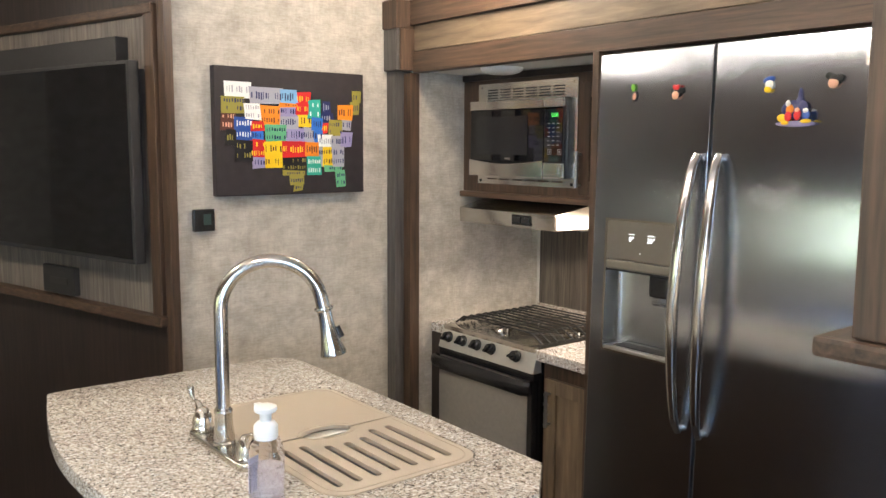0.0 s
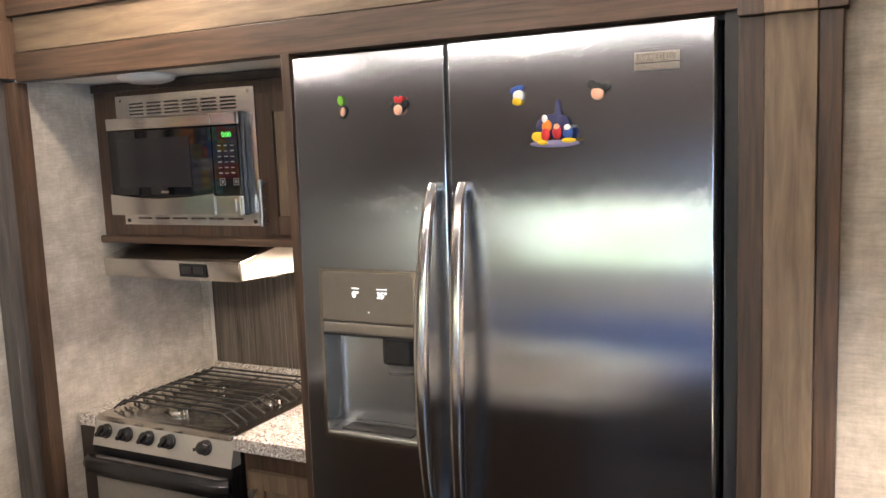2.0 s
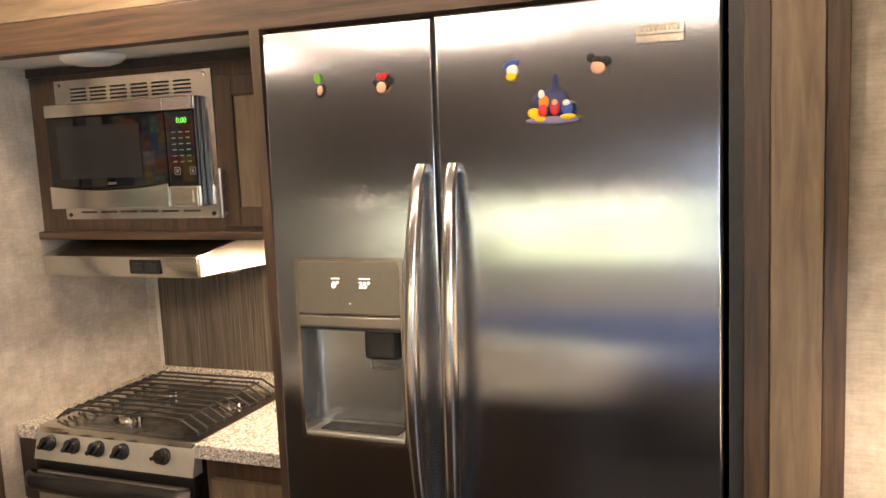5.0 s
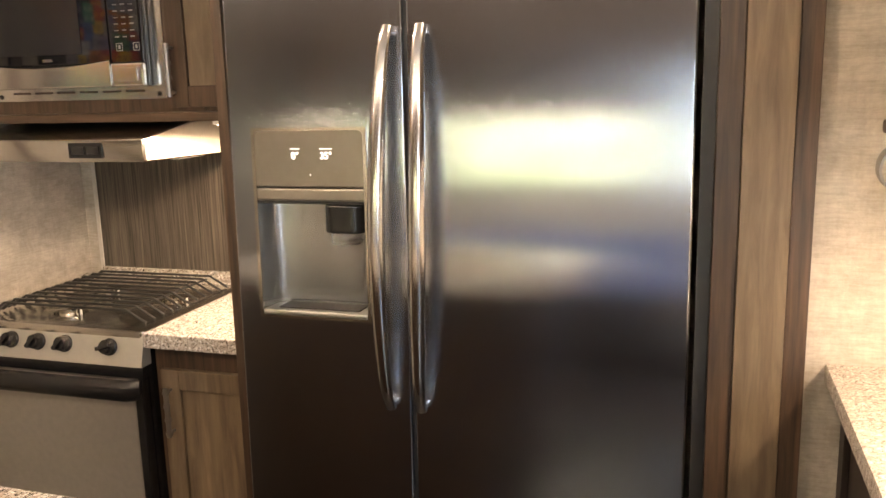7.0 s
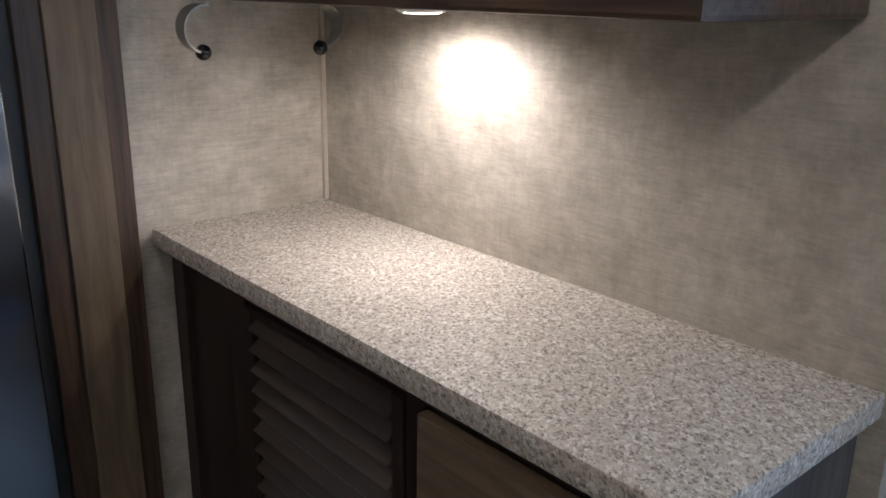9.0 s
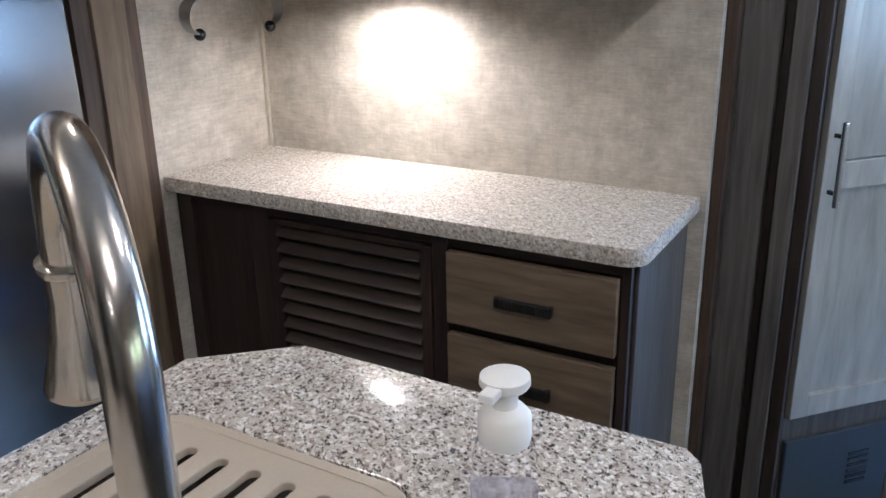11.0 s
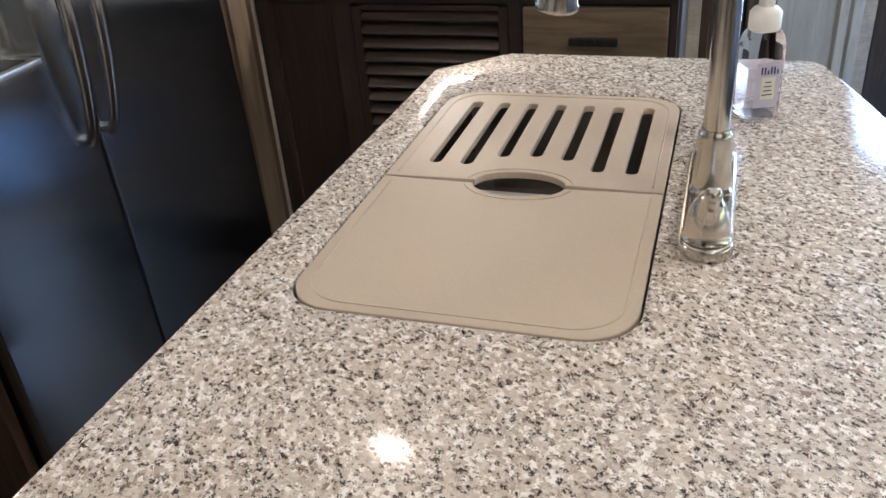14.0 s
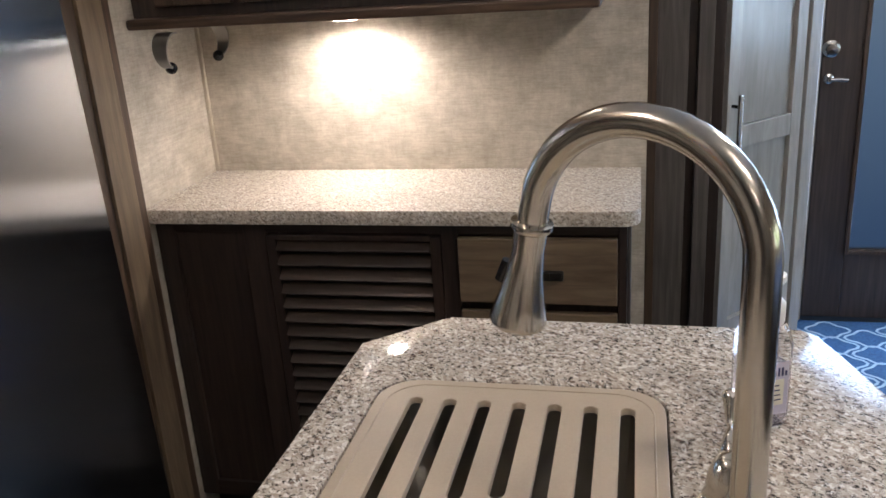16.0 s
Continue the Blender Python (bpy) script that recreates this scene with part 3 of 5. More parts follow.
# the scooped recess: a curved back wall
bm = bmesh.new()
cols = []
for k in range(25):
    u = k / 24
    a = math.pi * (1 - u)
    cx, hw = (DX0 + DX1) / 2, (DX1 - DX0) / 2 - 0.006
    x = cx + hw * math.copysign(abs(math.cos(a)) ** 0.45, math.cos(a))
    y = 0.068 * abs(math.sin(a)) ** 0.45
    cols.append((bm.verts.new((x, y, DZ0 + 0.004)), bm.verts.new((x, y * 0.9, PZ - 0.02))))
for p, q in zip(cols, cols[1:]):
    bm.faces.new((p[0], q[0], q[1], p[1]))
part("recess", bm, plain("satin steel recess", (0.40, 0.41, 0.41), 0.26, 0.85, grain=0.02, size=8, relief=0), DI, "curved steel recess", smooth=60)
part("recess_top", box(DX0 + 0.006, DX1 - 0.006, 0.0, 0.068, PZ - 0.034, PZ - 0.0285), BLACK_MATT, DI)
tray = part("tray", box(DX0 + 0.007, DX1 - 0.007, -0.008, 0.066, DZ0 + 0.004, DZ0 + 0.016, 0.004), STEEL_DARK, DI, "grey drip tray")
part("tray_grate", box(DX0 + 0.035, DX1 - 0.03, 0.006, 0.056, DZ0 + 0.0162, DZ0 + 0.019, 0.001), BLACK_MATT, tray)
sp = part("spout", prism(rounded(0.192, 0.276, 0.010, 0.062, 0.022), 1.136, PZ - 0.0345, 0.006), BLACK, DI, "black dispenser spout")
part("paddle", prism(rounded(0.204, 0.264, 0.016, 0.056, 0.016), 1.112, 1.1355, 0.004), CLEAR, sp, "clear plastic paddle")
FACE = Matrix.Rotation(radians(90), 4, "X")
words("0\u00b0", 0.019, Matrix.Translation((0.147, -0.0068, 1.293)) @ FACE, WHITE_LED, DI)
words("35\u00b0", 0.019, Matrix.Translation((0.214, -0.0068, 1.293)) @ FACE, WHITE_LED, DI)
for a in ((0.137, 0.157, 1.3065, 1.3078), (0.201, 0.227, 1.3065, 1.3078), (0.178, 0.1805, 1.254, 1.2565)):
    part("caption_bar", box(a[0], a[1], -0.0066, -0.0062, a[2], a[3]), WHITE_LED, DI)
# badge: plain bars where a maker's name stands
bd = part("badge", box(0.764, 0.846, -0.0055, 0.0, 1.730, 1.764, 0.002), CHROME, RD, "small silver metal badge")
bm = bmesh.new()
for k in range(9):
    box(0.772 + k * 0.0076, 0.7775 + k * 0.0076, -0.0062, -0.0055, 1.7505, 1.7585, bm=bm)
part("lettering", bm, PANEL_OLIVE, bd)
part("badge_line", box(0.765, 0.845, -0.0060, -0.0054, 1.7440, 1.7453), KNOB_DARK, bd)


def magnet(label, x, z, blobs):
    """A small moulded magnet: rounded blobs (dx, dz, rx, rz, colour, tilt)."""
    ob = thing("fridge_magnet", (x, -0.006, z), label, "magnet", "magnets on the refrigerator")
    for k, (dx, dz, rx, rz, col, tilt) in enumerate(blobs):
        bm = bmesh.new()
        r = bmesh.ops.create_uvsphere(bm, u_segments=16, v_segments=8, radius=1)
        m = Matrix.Translation((x + dx, -0.0070 - 0.0012 * k, z + dz)) @ Matrix.Rotation(radians(tilt), 4, "Y") @ Matrix.Diagonal((rx, 0.004, rz, 1))
        bmesh.ops.transform(bm, matrix=m, verts=r["verts"])
        part("blob", bm, TONES[col], ob, smooth=180)
    return ob


TONES = {n: plain("paint " + n, c, 0.35, grain=0.04, size=200) for n, c in {
    "black": (0.012, 0.012, 0.014), "peach": (0.78, 0.42, 0.28), "red": (0.62, 0.02, 0.025), "green": (0.16, 0.48, 0.03), "blue": (0.02, 0.08, 0.34),
    "navy": (0.015, 0.02, 0.10), "white": (0.80, 0.80, 0.78), "yellow": (0.85, 0.55, 0.02), "orange": (0.80, 0.24, 0.02), "lilac": (0.30, 0.26, 0.46),
    "teal": (0.03, 0.38, 0.28), "sky": (0.20, 0.42, 0.66), "grey": (0.36, 0.35, 0.40), "olive": (0.30, 0.26, 0.05), "brown": (0.10, 0.03, 0.02),
    "mint": (0.12, 0.40, 0.20), "cobalt": (0.03, 0.16, 0.55)}.items()}
magnet("small green and black moulded magnet on refrigerator door", 0.135, 1.698, [(-0.001, -0.008, 0.010, 0.015, "black", 15), (-0.005, 0.016, 0.007, 0.011, "green", -10), (0.001, -0.008, 0.006, 0.010, "peach", 10)])
magnet("small red and peach moulded magnet on refrigerator door", 0.274, 1.694, [(-0.013, 0.004, 0.008, 0.008, "black", 0), (0.013, 0.006, 0.008, 0.008, "black", 0), (0.0, 0.0, 0.012, 0.012, "black", 0), (-0.004, 0.014, 0.006, 0.008, "red", -30), (0.006, 0.014, 0.006, 0.008, "red", 30), (0.0, -0.007, 0.0105, 0.011, "peach", 8)])
magnet("small blue, white and yellow moulded magnet on refrigerator door", 0.538, 1.700, [(-0.002, 0.013, 0.015, 0.007, "blue", -18), (0.001, 0.001, 0.011, 0.012, "white", 0), (-0.001, -0.010, 0.010, 0.008, "yellow", 0)])
magnet("small black and peach moulded magnet on refrigerator door", 0.698, 1.700, [(-0.013, 0.013, 0.0085, 0.0085, "black", 0), (0.014, 0.007, 0.0085, 0.0085, "black", 0), (0.0, 0.002, 0.012, 0.014, "black", 0), (-0.001, -0.004, 0.0125, 0.012, "peach", 0)])
magnet("large castle-shaped magnet of many colours on refrigerator door", 0.613, 1.634, [
    (0.006, 0.026, 0.006, 0.030, "navy", 0), (0.006, 0.014, 0.011, 0.024, "navy", 0), (-0.008, 0.006, 0.030, 0.022, "navy", 0), (0.016, 0.004, 0.014, 0.022, "navy", 0), (0.0, -0.027, 0.050, 0.007, "lilac", 0),
    (-0.032, -0.014, 0.014, 0.010, "yellow", 10), (-0.014, 0.006, 0.010, 0.012, "orange", 0), (-0.018, 0.020, 0.006, 0.008, "white", 0), (-0.016, -0.010, 0.009, 0.012, "red", 0),
    (0.007, -0.006, 0.009, 0.014, "red", 0), (0.007, 0.004, 0.006, 0.006, "peach", 0), (0.030, -0.008, 0.010, 0.013, "blue", 0), (0.029, 0.002, 0.007, 0.006, "white", 0),
    (-0.020, -0.025, 0.010, 0.005, "yellow", 0), (0.032, -0.022, 0.014, 0.005, "yellow", 0)])

# the refrigerator leans back a little, and what sticks to its doors with it
LEAN = Matrix.Translation((0, 0, 1.35)) @ Matrix.Rotation(radians(-1.3), 4, "X") @ Matrix.Translation((0, 0, -1.35))
for ob in [FR] + [o for o in scene.objects if o.name.startswith("fridge_magnet")]:
    ob.matrix_basis = LEAN @ Matrix.Translation(ob.location)

# ---- cooker recess ----
MC = thing("microwave_cabinet", (-0.5, 0.48, 1.37), "walnut wall cabinet around a built-in microwave", "wall cabinet")
ob = part("body", ring([(-0.948, 1.375), (-0.034, 1.375), (-0.034, 1.822), (-0.948, 1.822)], [(-0.83, 1.43), (-0.352, 1.43), (-0.352, 1.77), (-0.83, 1.77)], 0, 0.02), DARK_V, MC)
upright(ob, 0.289)
part("carcass", box(-0.947, -0.035, 0.31, 0.679, 1.376, 1.822), ESPRESSO_V, MC)
part("ledge", box(-0.950, -0.034, 0.268, 0.36, 1.352, 1.3745, 0.005), DARK_H, MC, "walnut moulding along the cabinet's bottom")
part("crown", box(-0.949, -0.034, 0.279, 0.30, 1.802, 1.825, 0.002), ESPRESSO_V, MC)


def shaker(x0, x1, z0, z1, y, parent, mat, mat_in, rail=0.045, name="door", deep=0.018):
    bm = box(x0, x0 + rail, y, y + deep, z0, z1, 0.002)
    box(x1 - rail, x1, y, y + deep, z0, z1, 0.002, bm=bm)
    box(x0 + rail, x1 - rail, y, y + deep, z0, z0 + rail, 0.002, bm=bm)
    box(x0 + rail, x1 - rail, y, y + deep, z1 - rail, z1, 0.002, bm=bm)
    d = part(name, bm, mat, parent)
    part("panel", box(x0 + rail - 0.003, x1 - rail + 0.003, y + 0.009, y + 0.016, z0 + rail - 0.003, z1 - rail + 0.003), mat_in, d)
    return d


def ribbed_pull(at, length, axis, out, parent):
    """A bar pull with rings along it, standing off its front along out."""
    at, axis, out = Vector(at), Vector(axis), Vector(out)
    bm = tube([at + out * 0.022 + axis * (length * (k / 8 - 0.5)) for k in range(9)], 0.0062, 10)
    for k in (-0.42, -0.14, 0.14, 0.42):
        tube([at + out * 0.022 + axis * (length * k - 0.004), at + out * 0.022 + axis * (length * k + 0.004)], 0.0082, 10, bm=bm)
    for k in (-0.42, 0.42):
        tube([at + axis * (length * k), at + out * 0.022 + axis * (length * k)], 0.004, 8, bm=bm)
    return part("handle", bm, PULL, parent, "ribbed metal bar handle", smooth=50)


PULL = steel("pewter pull", (0.36, 0.35, 0.34), 0.3, 0, 0, (50, 50, 50))
d = shaker(-0.318, -0.045, 1.386, 1.765, 0.270, MC, DARK_V, LIGHT_V, 0.05)
ribbed_pull((-0.304, 0.270, 1.474), 0.125, (0, 0, 1), (0, -1, 0), d)

MW = thing("microwave", (-0.6, 0.4, 1.42), "built-in stainless microwave with black glass door", "microwave")
X0, X1, Z0, Z1, Y = -0.852, -0.334, 1.408, 1.787, 0.282
slots = []
for g in range(6):
    for r in range(4):
        x = X0 + 0.055 + g * 0.069
        slots.append([(x, Z1 - 0.022 - r * 0.010), (x + 0.056, Z1 - 0.022 - r * 0.010), (x + 0.056, Z1 - 0.027 - r * 0.010), (x, Z1 - 0.027 - r * 0.010)])
for g in range(6):
    x = X0 + 0.055 + g * 0.069
    slots.append([(x, Z0 + 0.022), (x + 0.055, Z0 + 0.022), (x + 0.055, Z0 + 0.017), (x, Z0 + 0.017)])
tr = part("trim_plate", holed([(X0, Z0), (X1, Z0), (X1, Z1), (X0, Z1)], slots, 0.005, 0.02), STEEL_H, MW, "brushed steel trim plate with vent slots")
upright(tr, Y)
part("vent_back", box(X0 + 0.004, X1 - 0.004, Y + 0.011, Y + 0.02, Z0 + 0.004, Z1 - 0.004), BLACK, MW)
for x, z in ((X0 + 0.016, Z1 - 0.012), (X1 - 0.022, Z1 - 0.012), (X0 + 0.016, Z0 + 0.012), (X1 - 0.022, Z0 + 0.012)):
    part("screw", lathe([(0.006, 0.0), (0.0055, 0.002), (0.002, 0.003)], (x, Y, z), (0, -1, 0), 14), CHROME if z > 1.7 else BLACK, tr)
MX0, MX1, MZ0, MZ1, MY = -0.862, -0.372, 1.440, 1.722, 0.250
part("casing", box(MX0, MX1, MY + 0.012, Y - 0.001, MZ0, MZ1, 0.003), BLACK, MW)
door = part("door", box(MX0, -0.462, MY, MY + 0.011, MZ0 + 0.055, MZ1 - 0.036, 0.003), BLACK_GLASS, MW, "black glass microwave door")
part("window", box(-0.825, -0.545, MY - 0.0015, MY - 0.0005, 1.520, 1.662, 0.0), plain("dark door mesh", (0.016, 0.016, 0.018), 0.22, grain=0.3, size=900), door)
part("keypad", box(-0.4615, MX1, MY, MY + 0.011, MZ0 + 0.055, MZ1 - 0.036, 0.003), BLACK_GLASS, MW, "black glass keypad")
part("top_strip", box(MX0, -0.4625, MY - 0.004, MY + 0.011, MZ1 - 0.035, MZ1, 0.004), STEEL_H, MW)
part("top_strip", box(-0.4615, MX1, MY - 0.004, MY + 0.011, MZ1 - 0.035, MZ1, 0.004), STEEL_H, MW)
arc = [(MX0 + (MX1 - 0.091 - MX0) * k / 14, MZ0 + 0.062 - 0.014 * math.sin(math.pi * k / 14)) for k in range(15)]
bs = part("bottom_strip", prism([(MX0, MZ0)] + [(-0.463, MZ0)] + arc[::-1], 0.006, 0.021, 0.002), STEEL_H, MW, "curved steel strip under the glass")
upright(bs, MY - 0.006)
bt = part("open_button", box(-0.4615, MX1, MY - 0.005, MY + 0.011, MZ0, MZ0 + 0.0545, 0.004), STEEL_H, MW)
part("button_cap", box(-0.450, -0.386, MY - 0.008, MY - 0.005, MZ0 + 0.012, MZ0 + 0.044, 0.002), STEEL_H, bt)
words("0:00", 0.019, Matrix.Translation((-0.410, MY - 0.0008, 1.660)) @ FACE, GREEN_LED, MW)
bm = bmesh.new()
for r in range(6):
    for c in range(3):
        x, z = -0.438 + c * 0.022, 1.630 - r * 0.015
        box(x - 0.006, x + 0.006, MY - 0.0008, MY - 0.0002, z, z + 0.0022 + 0.001 * ((r + c) % 2), bm=bm)
for x in (-0.443, -0.395):
    for a in ((x, x + 0.018, 1.523, 1.5245), (x, x + 0.018, 1.5405, 1.542), (x, x + 0.0015, 1.5245, 1.5405), (x + 0.0165, x + 0.018, 1.5245, 1.5405), (x + 0.006, x + 0.012, 1.528, 1.537)):
        box(a[0], a[1], MY - 0.0008, MY - 0.0002, a[2], a[3], bm=bm)
part("key_legends", bm, plain("grey legend", (0.20, 0.20, 0.20), 0.5), MW)
part("maker_mark", box(-0.664, -0.634, MY - 0.0012, MY - 0.0002, 1.503, 1.510, 0.0), CHROME, MW)

HD = thing("range_hood", (-0.62, 0.45, 1.25), "stainless range hood under the microwave cabinet", "range hood")
bm = bmesh.new()
ring_pts = [[(-0.905, 0.236, 1.256), (-0.385, 0.236, 1.256), (-0.300, 0.60, 1.256), (-0.930, 0.60, 1.256)],
            [(-0.905, 0.232, 1.312), (-0.385, 0.232, 1.312), (-0.300, 0.60, 1.312), (-0.930, 0.60, 1.312)],
            [(-0.912, 0.385, 1.349), (-0.350, 0.385, 1.349), (-0.300, 0.60, 1.349), (-0.930, 0.60, 1.349)]]
vs = [[bm.verts.new(p) for p in r] for r in ring_pts]
for a, c in zip(vs, vs[1:]):
    for k in range(4):
        bm.faces.new((a[k], a[(k + 1) % 4], c[(k + 1) % 4], c[k]))
bm.faces.new(vs[0][::-1]), bm.faces.new(vs[-1])
bmesh.ops.recalc_face_normals(bm, faces=list(bm.faces))
bmesh.ops.bevel(bm, geom=list(bm.edges), offset=0.003, segments=2, affect="EDGES", profile=0.6)
part("canopy", bm, STEEL_H, HD, smooth=30)
# sheet over the hood's right end, its paler colour imitating strong lamplight there
bm = bmesh.new()
bm.faces.new([bm.verts.new(p) for p in ((-0.3825, 0.240, 1.260), (-0.2985, 0.59, 1.260), (-0.2985, 0.59, 1.346), (-0.348, 0.385, 1.346), (-0.3825, 0.2385, 1.309))])
bmesh.ops.recalc_face_normals(bm, faces=list(bm.faces))
r = bmesh.ops.extrude_face_region(bm, geom=list(bm.faces))
bmesh.ops.translate(bm, vec=(0.0035, -0.0012, 0), verts=[v for v in r["geom"] if isinstance(v, bmesh.types.BMVert)])
bmesh.ops.recalc_face_normals(bm, faces=list(bm.faces))
part("lit_end", bm, plain("hood end with lamplight in its tone", (0.68, 0.62, 0.53), 0.36, 0.5, grain=0.05, size=20), HD, "right end of the hood, made paler as if lamplit")
part("lamp_lens", box(-0.47, -0.37, 0.36, 0.48, 1.2515, 1.2555, 0.001), LAMP_OFF, HD, "unlit hood lamp lens")
PK = thing("puck_light", (-0.19, 0.31, 1.352), "small round lit puck light under the cabinet", "puck light")
part("rim", lathe([(0.036, 1.3515), (0.036, 1.344), (0.030, 1.342), (0.028, 1.346)], (-0.19, 0.31, 0)), WHITE, PK)
part("lens", lathe([(0.028, 1.346), (0.026, 1.341), (0.0, 1.340)], (-0.19, 0.31, 0)), LAMP_ON, PK)
sw = part("switch_panel", box(-0.600, -0.500, 0.229, 0.234, 1.266, 1.304, 0.002), BLACK, HD, "black switch panel")
for x in (-0.588, -0.544):
    part("switch", box(x, x + 0.034, 0.226, 0.229, 1.276, 1.295, 0.001), BLACK_MATT, sw)

setting("backsplash", box(-0.887, -0.033, 0.668, 0.68, 0.86, 1.352), STREAK, "grey streaked laminate splashback panel", "wall")
setting("splash_edge", box(-0.900, -0.8875, 0.664, 0.68, 0.87, 1.30, 0.002), plain("pale edge strip", (0.55, 0.52, 0.47), 0.5), "pale corner strip of the splashback", "trim")
OPAL = thing("dome_light", (-0.60, 0.20, 1.83), "flat round opal dome light, off", "ceiling light")
part("diffuser", lathe([(0.078, 1.829), (0.077, 1.822), (0.066, 1.812), (0.045, 1.806), (0.0, 1.803)], (-0.60, 0.17, 0), n=36), LAMP_OFF, OPAL, smooth=180)

# range
RG = thing("gas_range", (-0.6, 0.38, 0.0), "stainless gas range with black grate and knobs", "cooker")
GX0, GX1, GY0, GY1, GZ = -0.885, -0.354, 0.133, 0.612, 0.858
part("oven_body", box(GX0 + 0.004, GX1 - 0.004, 0.140, GY1, 0.12, 0.835, 0.003), BLACK, RG)
bm = holed(rounded(GX0, GX1, GY0, GY1, 0.016, 4), [oval(x, y, 0.044, 0.040) for x, y in ((-0.665, 0.250), (-0.715, 0.465), (-0.455, 0.415))], 0.834, GZ, 0.006)
part("cooktop", bm, STEEL_H, RG, "stainless cooktop with rolled rim", smooth=30)
part("cooktop_well", box(GX0 + 0.02, GX1 - 0.02, GY0 + 0.02, GY1 - 0.02, 0.825, 0.8345), STEEL_H, RG)
bm = prism([(GY0 + 0.004, GZ - 0.004), (GY0 - 0.020, 0.772), (GY0 + 0.02, 0.772), (GY0 + 0.02, GZ - 0.004)], GX0 + 0.003, GX1 - 0.003, 0.0, flip=lambda u, v, w: Vector((w, u, v)))
part("control_fascia", bm, plain("satin control fascia", (0.58, 0.56, 0.50), 0.38, 0.6, grain=0.03), RG, "satin steel control strip")
slope = Vector((0, -(GZ - 0.776), 0.024)).normalized()
for x in (-0.830, -0.746, -0.663, -0.582, -0.450):
    o = Vector((x, GY0 - 0.009, 0.816))
    bm = lathe([(0.0215, 0.0), (0.0215, 0.004), (0.0185, 0.006), (0.0175, 0.022), (0.0150, 0.025), (0.0, 0.0255)], o, slope, 26)
    side = Vector((1, 0, 0))
    up = slope.cross(side)
    g = bmesh.ops.create_cube(bm, size=1)
    q = Matrix((side, up, slope)).transposed().to_4x4()
    bmesh.ops.transform(bm, matrix=Matrix.Translation(o + slope * 0.027) @ q @ Matrix.Rotation(radians(20 if x > -0.5 else 50), 4, "Z") @ Matrix.Diagonal((0.036, 0.009, 0.012, 1)), verts=g["verts"])
    part("knob", bm, BLACK, RG, "black burner knob", smooth=40)
part("oven_handle", tube([(GX0 + 0.002, 0.100, 0.722), (GX0 + 0.03, 0.083, 0.722), (GX1 - 0.03, 0.083, 0.722), (GX1 - 0.002, 0.100, 0.722)], 0.021, 14, flat=1.25), BLACK, RG, "thick black oven door handle", smooth=50)
part("vent_strip", box(GX0 + 0.003, GX1 - 0.003, 0.117, 0.140, 0.742, 0.771, 0.002), BLACK, RG)
od = part("oven_door", box(GX0 + 0.006, GX1 - 0.030, 0.113, 0.139, 0.335, 0.738, 0.004), plain("grey oven glass", (0.42, 0.395, 0.355), 0.30, 0.55, grain=0.05), RG, "grey metallic oven door")
part("door_edge", box(GX1 - 0.0295, GX1 - 0.005, 0.113, 0.139, 0.335, 0.738, 0.003), BLACK, od)
part("kick_panel", box(GX0 + 0.004, GX1 - 0.004, 0.125, 0.139, 0.02, 0.325, 0.002), DARK_H, RG)
# grate: long bars with bent-down ends on two cross rods
for k in range(11):
    y = GY0 + 0.055 + k * 0.038
    e = 0.045
    pts = [(GX0 + 0.02, y, GZ + 0.004), (GX0 + 0.02 + e, y, GZ + 0.034), (GX1 - 0.045 - e, y, GZ + 0.034), (GX1 - 0.035, y, GZ + 0.004)]
    part("grate_bar", tube(pts, 0.0036, 8), IRON, RG, smooth=60)
for x in (GX0 + 0.072, -0.60, GX1 - 0.095):
    part("grate_rod", tube([(x, GY0 + 0.05, GZ + 0.027), (x, GY1 - 0.055, GZ + 0.027)], 0.0036, 8), IRON, RG, smooth=60)
zig = []
for k in range(23):
    zig.append((GX0 + (0.024 if k % 2 else 0.064), GY0 + 0.055 + k * 0.0175, GZ + (0.006 if k % 2 else 0.032)))
part("grate_side", tube(zig, 0.0032, 8), IRON, RG, smooth=60)
for x, y in ((-0.665, 0.250), (-0.715, 0.465), (-0.455, 0.415)):
    bu = part("burner", lathe([(0.036, 0.8346), (0.034, 0.850), (0.028, 0.862), (0.030, 0.864), (0.030, 0.870), (0.024, 0.874), (0.0, 0.875)], (x, y, 0), n=28), CHROME, RG, "polished gas burner", smooth=40)
    part("igniter", lathe([(0.003, 0.8346), (0.003, 0.868), (0.001, 0.870)], (x + 0.040, y - 0.01, 0), n=8), WHITE, bu)

CT = thing("side_counter", (-0.19, 0.36, 0.83), "cream speckled counter piece beside the range", "countertop")
part("slab", box(-0.3525, -0.033, 0.122, 0.668, 0.820, 0.857, 0.004), TOP, CT)
part("rear_strip", box(-0.949, -0.3535, 0.6135, 0.668, 0.820, 0.862, 0.004), TOP, CT)
part("upstand", box(-0.886, -0.033, 0.652, 0.667, 0.8575, 0.885, 0.003), TOP, CT)
part("left_strip", box(-0.949, -0.8865, 0.127, 0.613, 0.820, 0.857, 0.004), TOP, CT)
SC = thing("base_cabinet", (-0.19, 0.36, 0.0), "narrow brown base cabinet beside the range", "base cabinet")
part("body", box(-0.350, -0.034, 0.162, 0.66, 0.0, 0.819), DARK_V, SC)
d = shaker(-0.326, -0.040, 0.10, 0.762, 0.142, SC, LIGHT_V, LIGHT_V, 0.05)
ribbed_pull((-0.300, 0.142, 0.66), 0.125, (0, 0, 1), (0, -1, 0), d)
LS = thing("filler_panel", (-0.9, 0.36, 0.0), "narrow dark filler panel beside the range", "base cabinet")
